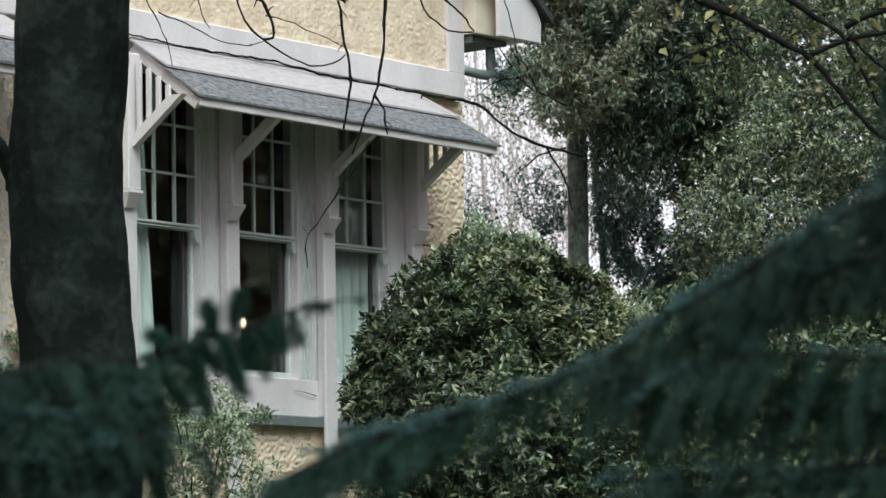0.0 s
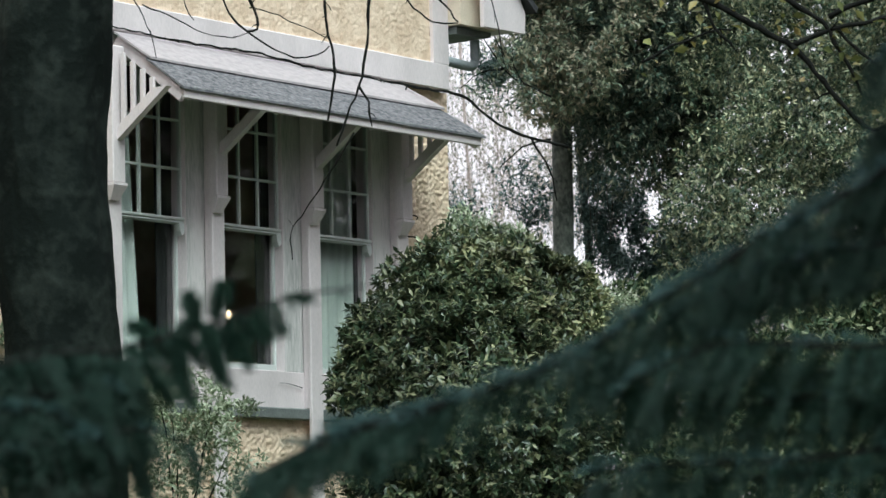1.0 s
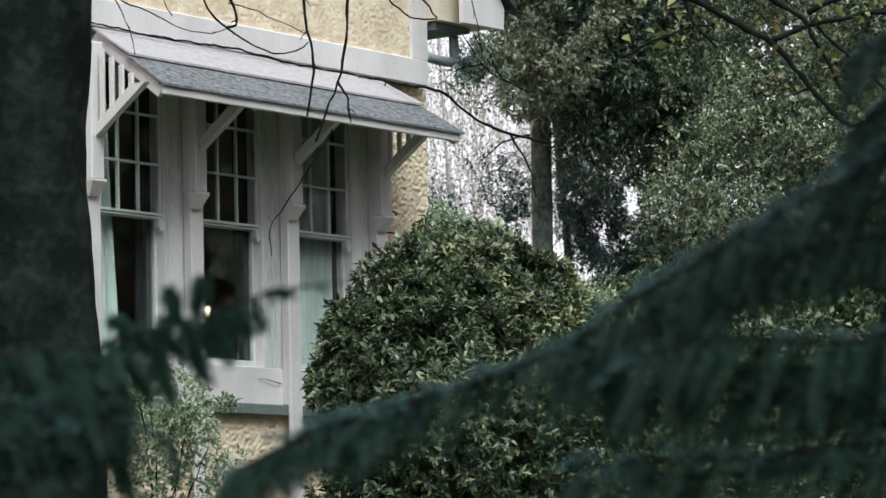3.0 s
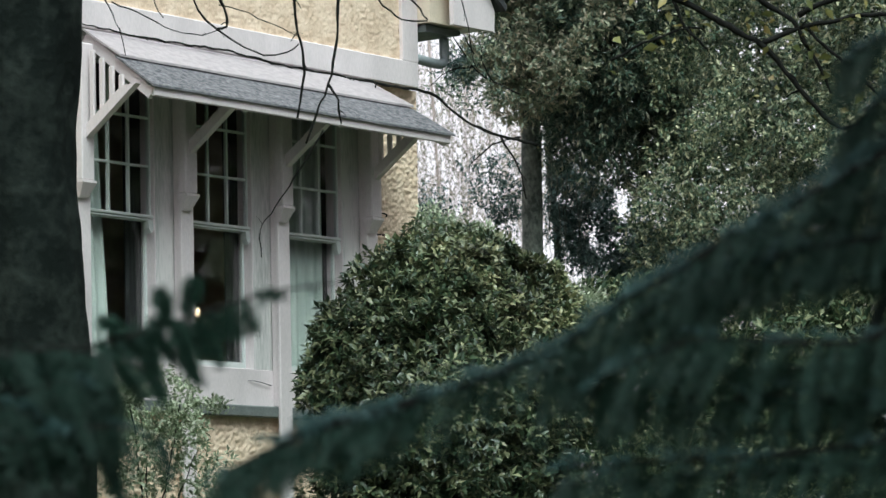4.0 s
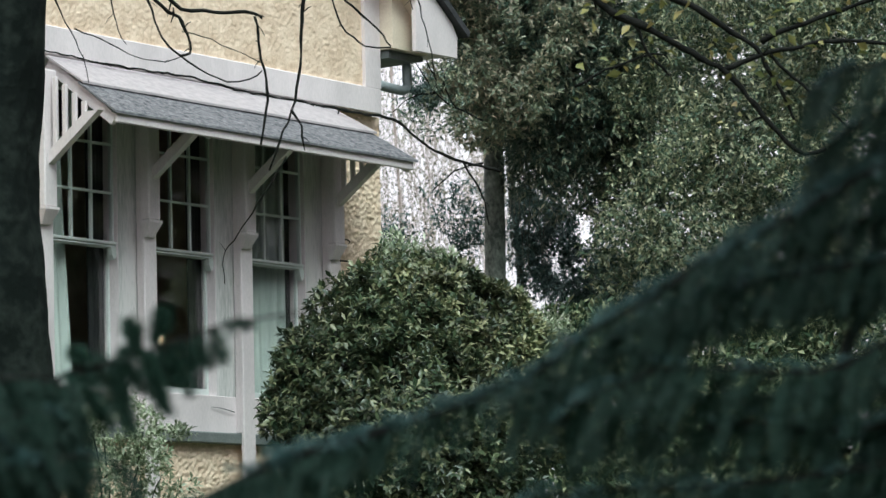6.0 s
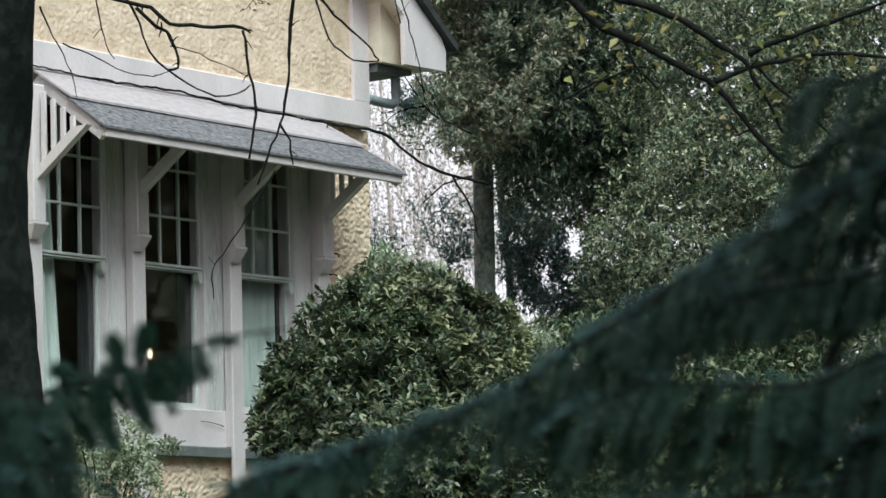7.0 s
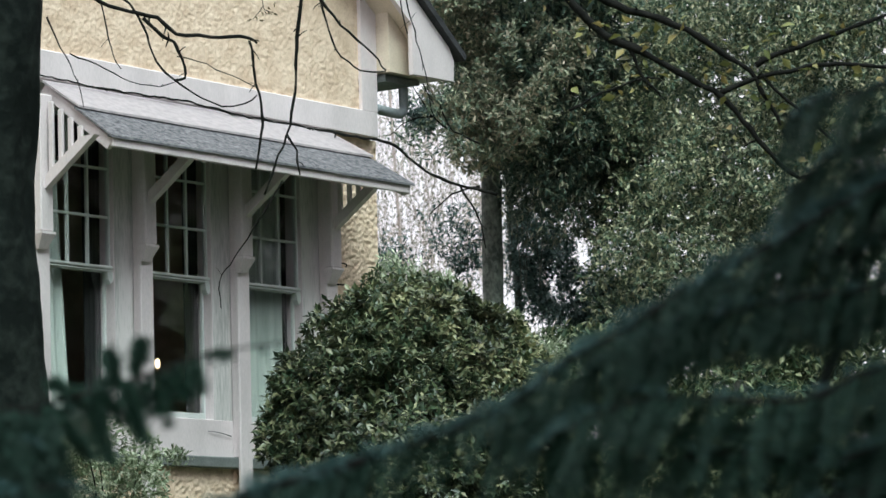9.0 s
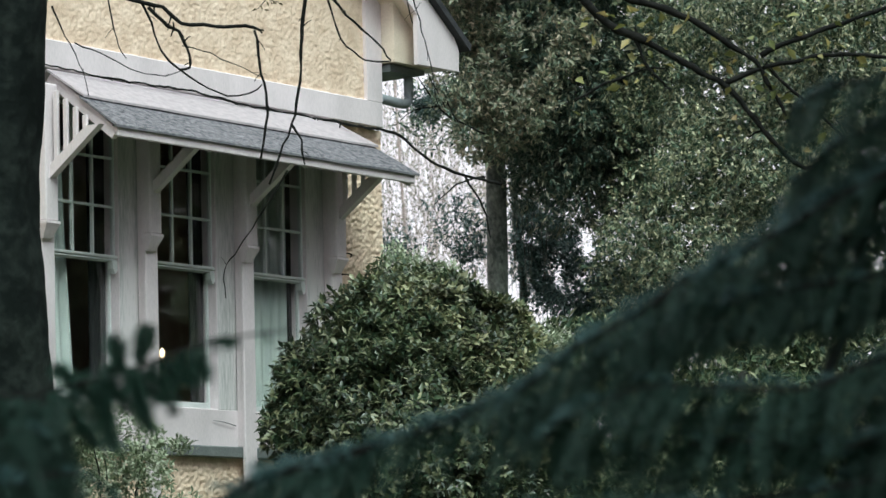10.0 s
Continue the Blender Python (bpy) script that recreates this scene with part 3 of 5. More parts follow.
g2 = mesh_object("outlet_pipe", V, F, GUTTER, smooth=True)
for g in (g1, g2):
    g.parent = gut
    g.matrix_parent_inverse = GO


# ---- curtains and lamp inside ----
def curtain(x0, x1, z0, z1, y, mat, label, sway=0.0, waves=7):
    V, F = [], []
    nx, nz = 60, 16
    for s in (0, 1):
        for j in range(nz + 1):
            for i in range(nx + 1):
                u, v = i / nx, j / nz
                pinch = sway * (1 - v) ** 1.5
                x = x0 + (x1 - x0) * u + pinch * (1 - u if sway < 0 else u)
                V.append((x, y + 0.022 * math.sin(u * waves * 6.28 + 0.8 * noise.noise(Vector((u * 3, v * 2, x0)))) * (0.7 + 0.3 * v) + s * 0.004, z0 + (z1 - z0) * v))
    w, m = nx + 1, (nx + 1) * (nz + 1)
    for j in range(nz):
        for i in range(nx):
            a = j * w + i
            F.append((a, a + 1, a + w + 1, a + w))
            F.append((m + a, m + a + w, m + a + w + 1, m + a + 1))
    return tagged(mesh_object("curtain", V, F, mat, smooth=True), label, "curtain", "curtains")


curtain(STEP * 2 - 0.68, STEP * 2 - 0.075, SILL_Z, HEAD_Z, 0.13, CURTAIN, "pale green curtain drawn behind the window", waves=6)
curtain(STEP * 2 - 0.07, STEP * 2 - 0.015, SILL_Z, HEAD_Z, 0.145, DRAPE, "dark drape gathered beside the window", waves=2)
curtain(-0.69, -0.46, SILL_Z, HEAD_Z, 0.115, CURTAIN, "pale curtain hanging to one side behind glass", sway=0.13, waves=3)
curtain(-0.16, -0.014, SILL_Z, HEAD_Z, 0.125, DRAPE, "dark drape gathered beside the window", waves=4)
curtain(STEP - 0.14, STEP - 0.014, SILL_Z, HEAD_Z, 0.125, DRAPE, "dark drape gathered beside the window", waves=4)
lamp = empty("wall_lamp", (1.842, 1.200, 1.590), "small brass lamp with a glowing warm bulb", "lamp")
bm = bmesh.new()
bmesh.ops.create_uvsphere(bm, u_segments=16, v_segments=10, radius=0.024, matrix=Matrix.Diagonal((0.8, 0.8, 1.6, 1)))
part("bulb", bm, GLOW, lamp, "warm glowing bulb", True)
V, F = [], []
tube(V, F, smooth_path([(0, 0, -0.05), (0, 0, -0.12), (0.02, 0.06, -0.2), (0.0, 0.02, -1.4)], 0.04), 0.012, 0.02, 10)
mesh_object("stem", V, F, BRASS, lamp, "aged brass stem", True)

# ---- small iron hooks on the end post, and a dead stem on the panel ----
for hz in (2.26, 2.10):
    hook = empty("hook", (2.385, -0.10, hz), "small dark iron hook on the white post", "hook", "iron hooks")
    V, F = [], []
    tube(V, F, smooth_path([(-0.09, -0.06, 0.0), (-0.03, -0.07, 0.0), (0.03, -0.06, -0.005), (0.045, -0.04, -0.02)], 0.01), 0.006, 0.004, 6)
    mesh_object("rod", V, F, TWIG, hook, "", True)

# ---- large dark trunk ----
tree = empty("tree", (-2.889, -1.542, -0.609), "big dark tree, mossy bark, bare hanging twigs, few yellow leaves", "tree")
trunk("trunk", [(-2.835, -1.555, -0.935), (-2.960, -1.650, 0.497), (-3.016, -1.671, 1.018), (-3.094, -1.687, 1.670), (-3.140, -1.727, 2.224), (-3.163, -1.798, 2.776), (-3.196, -1.861, 3.362), (-3.298, -1.903, 4.339)], 0.345, 0.31, BARK, tree, sides=110, step=0.02, rough=0.05)
limb("limb", [(-3.289, -1.471, 1.903), (-3.411, -1.500, 2.037), (-3.574, -1.481, 2.203), (-3.840, -1.341, 2.450)], 0.06, 0.03, BARK, tree, 10)

# ---- bare twigs and climbing stem ----
climber = tree
limb("limb", [(-3.270, -1.939, 4.338), (-3.067, -2.480, 3.987), (-2.577, -3.410, 3.698), (-2.426, -4.405, 3.476), (-2.479, -5.310, 2.988)], 0.12, 0.03, BARK, tree, 12)
limb("twig", [(-3.262, -2.661, 3.834), (-3.194, -2.631, 3.231), (-3.137, -2.683, 3.093), (-3.010, -2.845, 3.018), (-2.942, -2.933, 2.989), (-2.871, -3.016, 2.907), (-2.757, -3.169, 2.880), (-2.635, -3.337, 2.864), (-2.601, -3.378, 2.834)], 0.0141, 0.0084, TWIG, climber, side_twigs=6, seed=0)
limb("twig", [(-2.628, -3.343, 2.851), (-2.599, -3.352, 2.699), (-2.554, -3.362, 2.444), (-2.545, -3.329, 2.223), (-2.547, -3.307, 2.128)], 0.0096, 0.0056, TWIG, climber, side_twigs=4, seed=1)
limb("twig", [(-3.160, -2.803, 3.829), (-3.089, -2.770, 3.195), (-3.043, -2.812, 3.082), (-2.986, -2.865, 2.953), (-2.922, -2.910, 2.745), (-2.859, -2.979, 2.648), (-2.787, -3.062, 2.566), (-2.688, -3.185, 2.488), (-2.614, -3.290, 2.501), (-2.577, -3.351, 2.546)], 0.0118, 0.0034, TWIG, climber, side_twigs=4, seed=2)
limb("twig", [(-2.989, -2.869, 2.995), (-2.915, -2.949, 2.887), (-2.876, -2.999, 2.860), (-2.855, -3.013, 2.790), (-2.827, -3.037, 2.716), (-2.822, -3.032, 2.655), (-2.853, -2.986, 2.641)], 0.0112, 0.0073, TWIG, climber, side_twigs=5, seed=3)
limb("twig", [(-3.229, -2.707, 3.832), (-3.156, -2.672, 3.166), (-3.136, -2.682, 3.087), (-3.106, -2.695, 2.943), (-3.069, -2.714, 2.784), (-3.037, -2.744, 2.710)], 0.0073, 0.0034, TWIG, climber, side_twigs=2, seed=4)
limb("twig", [(-2.550, -3.649, 3.800), (-2.487, -3.625, 3.261), (-2.475, -3.602, 3.071), (-2.472, -3.575, 2.914), (-2.468, -3.547, 2.756), (-2.455, -3.546, 2.660), (-2.457, -3.511, 2.503), (-2.460, -3.467, 2.314), (-2.479, -3.418, 2.204), (-2.492, -3.377, 2.094), (-2.507, -3.333, 1.985)], 0.0141, 0.0062, TWIG, climber, side_twigs=8, seed=5)
limb("twig", [(-2.460, -3.467, 2.314), (-2.425, -3.499, 2.233), (-2.399, -3.506, 2.090)], 0.0090, 0.0045, TWIG, climber, side_twigs=2, seed=6)
limb("twig", [(-2.497, -3.722, 3.798), (-2.427, -3.689, 3.164), (-2.409, -3.691, 3.053), (-2.368, -3.715, 2.893), (-2.341, -3.733, 2.797), (-2.288, -3.790, 2.716), (-2.247, -3.837, 2.666), (-2.163, -3.953, 2.656)], 0.0090, 0.0045, TWIG, climber, side_twigs=4, seed=7)
limb("twig", [(-2.525, -3.683, 3.799), (-2.455, -3.650, 3.165), (-2.410, -3.693, 3.068), (-2.333, -3.770, 2.923), (-2.249, -3.863, 2.808), (-2.196, -3.921, 2.727), (-2.163, -3.954, 2.662)], 0.0129, 0.0056, TWIG, climber, side_twigs=5, seed=8)
limb("twig", [(-3.307, -2.429, 3.016), (-3.287, -2.444, 2.952), (-3.233, -2.486, 2.791), (-3.175, -2.538, 2.647), (-3.144, -2.551, 2.503)], 0.0056, 0.0028, TWIG, climber, side_twigs=1, seed=9)
limb("twig", [(-3.215, -2.514, 2.806), (-3.097, -2.662, 2.722), (-2.997, -2.784, 2.638), (-2.902, -2.910, 2.602), (-2.852, -2.985, 2.632)], 0.0042, 0.0028, TWIG, climber, side_twigs=1, seed=10)
limb("twig", [(-2.860, -3.004, 2.774), (-2.724, -3.179, 2.705), (-2.584, -3.350, 2.588)], 0.0039, 0.0022, TWIG, climber, side_twigs=1, seed=11)
limb("twig", [(-2.255, -4.058, 3.787), (-2.192, -4.034, 3.247), (-2.130, -4.081, 3.055), (-2.060, -4.119, 2.768), (-2.029, -4.130, 2.609), (-2.009, -4.132, 2.482), (-1.972, -4.160, 2.370)], 0.0073, 0.0028, TWIG, climber, side_twigs=3, seed=12)
limb("twig", [(-2.240, -4.079, 3.786), (-2.172, -4.049, 3.183), (-2.149, -4.055, 3.056), (-2.109, -4.071, 2.865)], 0.0067, 0.0034, TWIG, climber, side_twigs=1, seed=13)
limb("climbing_stem", [(-0.943, -0.130, 3.272), (-0.127, -0.130, 3.257), (0.648, -0.130, 3.271), (1.272, -0.130, 3.242), (2.194, -0.130, 3.234), (2.275, -0.560, 3.127), (2.364, -0.673, 3.074), (2.484, -0.810, 2.925), (2.627, -0.983, 2.796), (2.739, -1.130, 2.750), (2.827, -1.243, 2.705)], 0.0055, 0.011, TWIG, climber, side_twigs=10, seed=40)
limb("climbing_stem", [(2.746, -0.974, 2.788), (2.820, -1.043, 2.620), (2.859, -1.072, 2.495), (2.892, -1.083, 2.330)], 0.009, 0.005, TWIG, climber, side_twigs=4, seed=41)
limb("climbing_stem", [(-0.121, -1.579, 2.484), (-0.171, -1.472, 2.304), (-0.221, -1.365, 2.123), (-0.290, -1.225, 1.915), (-0.305, -1.188, 1.835), (-0.289, -1.176, 1.670)], 0.0065, 0.003, TWIG, climber, side_twigs=4, seed=42)
limb("twig", [(-2.613, -3.424, 3.141), (-2.598, -3.426, 3.046), (-2.583, -3.437, 2.998)], 0.003, 0.0015, TWIG, climber)
limb("twig", [(-2.598, -3.426, 3.046), (-2.615, -3.393, 3.002), (-2.627, -3.370, 2.968)], 0.003, 0.0015, TWIG, climber)
limb("twig", [(-2.588, -3.434, 3.020), (-2.561, -3.469, 3.006)], 0.003, 0.0015, TWIG, climber)
lc = np.array([(-2.586, -3.432, 2.995), (-2.604, -3.414, 3.033), (-2.572, -3.454, 3.007), (-2.560, -3.468, 3.000), (-2.619, -3.385, 2.990), (-2.627, -3.370, 2.971), (-2.606, -3.398, 2.964), (-2.582, -3.446, 3.039), (-2.592, -3.420, 2.982), (-2.559, -3.477, 3.031)])
rng = np.random.default_rng(3)
v, f = leaf_geometry(lc, rng.normal(size=(10, 3)), rng.normal(size=(10, 3)), np.full(10, 0.04), np.full(10, 0.014))
leaf_object("leaf_cluster", v, f, BRONZELEAF, tree)

dead = empty("dead_stem", (1.065, -0.030, 0.962), "thin dead stem clinging to the white panel", "stem")
limb("twig", [(0.953, -0.020, 0.978), (1.060, -0.024, 0.966), (1.198, -0.024, 0.952)], 0.0015, 0.0035, TWIG, dead)

# ---- slender branch with yellowing leaves ----
branch = tree
RBR = [
    [(-2.479, -5.310, 2.988), (-2.398, -5.387, 2.805), (-2.293, -5.503, 2.653), (-2.135, -5.698, 2.520), (-1.989, -5.875, 2.387), (-1.898, -5.986, 2.299), (-1.799, -6.090, 2.126), (-1.713, -6.180, 1.975), (-1.624, -6.283, 1.866), (-1.559, -6.378, 1.884)],
    [(-2.348, -5.474, 2.892), (-2.267, -5.569, 2.798), (-2.153, -5.719, 2.742), (-2.036, -5.866, 2.661), (-1.904, -6.023, 2.520), (-1.823, -6.119, 2.432), (-1.733, -6.203, 2.227), (-1.667, -6.257, 2.036)],
    [(-1.908, -5.975, 2.317), (-1.807, -6.132, 2.390), (-1.700, -6.291, 2.426), (-1.580, -6.467, 2.462), (-1.374, -6.750, 2.431), (-1.134, -7.078, 2.383)],
    [(-1.806, -6.149, 2.461), (-1.709, -6.301, 2.540), (-1.592, -6.480, 2.609), (-1.498, -6.624, 2.667), (-1.398, -6.778, 2.734), (-1.177, -7.128, 2.923)],
    [(-2.204, -5.612, 2.571), (-2.153, -5.652, 2.419), (-2.083, -5.727, 2.305)],
    [(-1.785, -6.169, 2.415), (-1.687, -6.276, 2.267), (-1.577, -6.400, 2.115), (-1.488, -6.498, 1.982)],
    [(-2.368, -5.316, 2.250), (-2.253, -5.497, 2.349), (-2.169, -5.625, 2.399), (-2.100, -5.725, 2.407)],
]
for q, r in zip(RBR, [(0.0245, 0.0113), (0.0264, 0.0076), (0.0151, 0.0076), (0.0151, 0.0076), (0.0113, 0.0057), (0.0113, 0.0057), (0.0076, 0.0045)]):
    limb("twig", q, r[0], r[1], TWIG, branch, 7, side_twigs=8, seed=int(r[0] * 9000))
rng = np.random.default_rng(5)
bc = np.concatenate([np.array(smooth_path(q, 0.04)) for q in RBR])
pick = rng.choice(len(bc), 150)
c = bc[pick] + rng.normal(size=(150, 3)) * [0.10, 0.10, 0.09]
a = unit(rng.normal(size=(150, 3)) * [1, 1, 0.5] - [0, 0, 0.35])
L = rng.uniform(0.045, 0.095, 150)
v, f = leaf_geometry(c, a, unit(rng.normal(size=(150, 3)) + [0, 0, 0.8]), L, L * 0.55)
leaf_object("leaves", v, f, YELLOWLEAF, branch, "yellow green leaves")

# ---- laurel bush by the window ----
bush = empty("bush", (0.203, -2.224, -0.113), "dense rounded laurel bush with glossy leaves", "bush")
BUSH = [((0.358, -2.163, 1.173), (0.55, 0.55, 0.70)), ((-0.025, -2.100, 0.865), (0.54, 0.54, 0.65)), ((0.580, -2.430, 1.020), (0.51, 0.51, 0.55)), ((0.011, -2.426, 0.560), (0.86, 0.86, 0.72)), ((-0.217, -1.834, 0.799), (0.31, 0.31, 0.40)), ((0.857, -2.590, 0.802), (0.41, 0.41, 0.48)), ((0.108, -2.298, 0.064), (0.90, 0.90, 0.69)), ((0.489, -2.237, 1.470), (0.41, 0.41, 0.28)), ((0.728, -2.513, 1.319), (0.33, 0.33, 0.30)), ((0.313, -1.998, 1.515), (0.26, 0.26, 0.26)), ((0.876, -2.675, 1.131), (0.26, 0.26, 0.22)), ((0.545, -2.350, 1.640), (0.20, 0.20, 0.12)), ((1.023, -2.684, 1.027), (0.22, 0.22, 0.2)), ((0.900, -2.575, 1.325), (0.22, 0.22, 0.18)), ((-0.329, -1.692, 0.838), (0.16, 0.16, 0.12)), ((-0.185, -1.770, 1.132), (0.2, 0.2, 0.22)), ((0.069, -1.835, 1.473), (0.18, 0.18, 0.18))]
crown("leaves", BUSH, 8200, 9, 0.060, LAUREL, bush, 11, ratio=0.42, gaps=-0.36, freq=2.6, shell=0.72, fine_gaps=0.12, whorl=True)
# Paler leaves on the top and right masses paint in the light they catch.
crown("lit_leaves", [BUSH[k] for k in (2, 5, 7, 8, 10, 11, 12, 13)], 4400, 9, 0.060, LAUREL_LIT, bush, 15, ratio=0.42, gaps=-0.16, freq=2.6, shell=0.85, fine_gaps=0.12, whorl=True, label="pale laurel leaves, stronger light put into their colour")
crown("inner_leaves", [(c, (r[0] * 0.8, r[1] * 0.8, r[2] * 0.8)) for c, r in BUSH], 2600, 8, 0.08, LAUREL, bush, 19, ratio=0.4, gaps=-0.6, shell=0.3)
for k in range(5):
    limb("stem", [Vector(bush.location) + Vector((0.05 * k - 0.1, 0.06 * (k % 3) - 0.06, -0.1)), Vector(BUSH[k][0]) + Vector((0, 0, -0.2)), Vector(BUSH[k][0]) + Vector((0.05, 0.1, 0.15))], 0.03, 0.01, BARK, bush)

# ---- pale small-leaved shrub at the wall ----
shrub = empty("shrub", (-1.407, -1.089, -0.129), "straggly shrub with small pale leaves", "shrub")
SHRUB = [((-1.450, -1.134, 0.432), (0.32, 0.32, 0.42)), ((-1.309, -1.339, 0.533), (0.21, 0.21, 0.28)), ((-1.541, -1.078, 0.784), (0.21, 0.21, 0.25)), ((-1.221, -1.398, 0.215), (0.25, 0.25, 0.25)), ((-1.631, -0.870, 0.298), (0.25, 0.25, 0.28)), ((-1.084, -0.570, 0.812), (0.16, 0.16, 0.2)), ((-0.765, -0.675, 0.835), (0.2, 0.2, 0.16)), ((-0.495, -0.652, 0.569), (0.16, 0.16, 0.2)), ((-0.236, -0.701, 0.721), (0.16, 0.16, 0.05)), ((-1.094, -0.669, 0.517), (0.25, 0.25, 0.2))]
crown("leaves", SHRUB, 1350, 7, 0.042, PALELEAF, shrub, 12, ratio=0.45, gaps=-0.05, freq=4, shell=0.2)
for k in range(5):
    limb("stem", [Vector(shrub.location) + Vector((0.03 * k, 0, -0.2)), (Vector(shrub.location) + Vector(SHRUB[k][0])) / 2 + Vector((0.05, 0, 0)), Vector(SHRUB[k][0]) + Vector((0, 0, 0.15))], 0.008, 0.003, TWIG, shrub)
shrub_left = empty("shrub", (-1.766, 0.177, 0.120), "dense green shrub against the yellow wall", "shrub")
crown("leaves", [((-1.843, 0.096, 1.125), (0.25, 0.25, 0.54)), ((-1.946, 0.297, 0.770), (0.40, 0.40, 0.58)), ((-1.750, 0.090, 0.478), (0.22, 0.22, 0.36))], 1300, 6, 0.05, PALELEAF, shrub_left, 13, ratio=0.45, gaps=-0.1, shell=0.3)

feather = empty("shrub", (2.305, -0.907, -0.15), "light green shrub with fine leaves behind the laurel", "shrub")
FEATHER = [((2.145, -0.842, 2.009), (0.26, 0.26, 0.22)), ((2.297, -1.032, 1.944), (0.24, 0.24, 0.16)), ((2.084, -0.732, 1.850), (0.2, 0.2, 0.2)), ((2.674, -1.159, 1.736), (0.26, 0.26, 0.12)), ((3.052, -1.291, 1.544), (0.3, 0.3, 0.14))]
crown("leaves", FEATHER, 900, 8, 0.055, PALELEAF, feather, 14, ratio=0.26, gaps=-0.05, freq=4, shell=0.1)
for c, r in FEATHER:
    limb("stem", [Vector(feather.location) + Vector((0, 0, -0.2)), (Vector(feather.location) + Vector(c)) / 2 + Vector((0.05, 0, 0.1)), Vector(c) + Vector((0, 0, 0.1))], 0.014, 0.004, BARK_FAR, feather)

# ---- trees behind ----
camellia = empty("tree", (6.787, 1.690, -1.644), "tall tree with dense dark glossy leaves", "tree", "garden trees")
trunk("trunk", [(6.804, 1.666, -1.644), (6.496, 1.369, 2.228), (6.434, 1.318, 2.954), (6.381, 1.283, 3.535), (6.295, 1.326, 3.924), (6.188, 1.387, 4.362), (6.070, 1.437, 4.945), (5.952, 1.382, 6.107)], 0.105, 0.080, BARK_FAR, camellia, sides=24, step=0.15)
crown("crown", [((6.383, 1.139, 4.308), (0.54, 0.54, 0.73)), ((7.392, 0.562, 4.719), (0.84, 0.84, 0.84)), ((6.478, 0.820, 5.367), (0.97, 0.97, 0.97)), ((6.517, 1.699, 4.843), (0.30, 0.30, 0.35)), ((5.907, 0.924, 4.367), (0.29, 0.29, 0.34))], 4600, 8, 0.09, CAMELLIA, camellia, 21, ratio=0.29, gaps=-0.25, freq=1.8, shell=0.4)
crown("lower_crown", [((6.747, 0.685, 4.152), (0.73, 0.73, 0.88)), ((6.719, 0.865, 3.371), (0.50, 0.50, 0.48)), ((7.318, 0.839, 3.739), (0.59, 0.59, 0.79))], 5200, 8, 0.075, DARKLEAF, camellia, 33, ratio=0.24, gaps=-0.30, freq=1.8, shell=0.3, droop=0.4, label="very dark narrow leaves")
limb("limb", [(6.381, 1.291, 3.487), (6.472, 1.093, 3.919), (6.615, 0.825, 4.349), (6.798, 0.459, 5.020)], 0.06, 0.02, BARK_FAR, camellia, 8)
olive_tree = empty("tree", (6.383, -1.122, -1.611), "spreading tree with small grey green leaves", "tree", "garden trees")
trunk("trunk", [(6.820, -0.863, -1.630), (6.581, -1.049, 1.125), (6.392, -1.050, 2.504), (6.314, -1.198, 3.880)], 0.090, 0.050, BARK_FAR, olive_tree, sides=24, step=0.15)
crown("crown", [((5.781, -1.106, 2.678), (0.82, 0.82, 0.63)), ((6.075, -1.576, 3.118), (0.91, 0.91, 0.73)), ((6.651, -0.841, 4.058), (1.03, 1.03, 0.71)), ((6.358, -2.057, 3.694), (0.91, 0.91, 1.13)), ((6.438, -0.458, 3.505), (0.47, 0.47, 0.61)), ((6.298, -1.731, 2.347), (0.91, 0.91, 0.68)), ((6.379, -0.184, 2.435), (0.52, 0.52, 0.42)), ((6.806, -1.216, 4.986), (1.41, 1.41, 0.85)), ((6.978, -0.074, 2.057), (0.72, 0.72, 0.53)), ((7.469, -0.722, 2.042), (0.96, 0.96, 0.57)), ((7.567, -0.265, 3.403), (1.27, 1.27, 1.27)), ((7.104, 0.433, 2.934), (0.44, 0.44, 0.63)), ((7.158, -2.361, 4.130), (0.92, 0.92, 1.02)), ((7.239, -1.770, 4.880), (1.18, 1.18, 0.75)), ((7.474, -1.128, 4.225), (0.77, 0.77, 0.72))], 15000, 8, 0.05, OLIVE, olive_tree, 22, ratio=0.38, gaps=-0.13, freq=1.9, shell=0.4, droop=0.5)
blue_shrub = empty("tree", (8.588, 2.656, -1.718), "loose dark tree with blue green leaves", "tree", "garden trees")
trunk("trunk", [(8.588, 2.656, -1.718), (8.295, 2.346, 2.111), (8.237, 2.300, 2.784), (8.166, 2.300, 3.302), (8.096, 2.271, 3.975)], 0.050, 0.030, BARK_FAR, blue_shrub, sides=24, step=0.15)
crown("crown", [((8.501, 1.952, 2.776), (0.57, 0.57, 0.52)), ((8.631, 1.865, 2.307), (0.47, 0.47, 0.42)), ((8.812, 1.608, 2.405), (0.47, 0.47, 0.47)), ((8.283, 1.444, 2.562), (0.56, 0.56, 0.56)), ((8.562, 1.151, 2.148), (0.51, 0.51, 0.41)), ((8.285, 2.171, 3.143), (0.31, 0.31, 0.31)), ((8.394, 3.438, 4.565), (0.27, 0.27, 0.27))], 4600, 7, 0.06, BLUELEAF, blue_shrub, 23, ratio=0.33, gaps=0.04, freq=2.6, shell=0.1, droop=0.3)
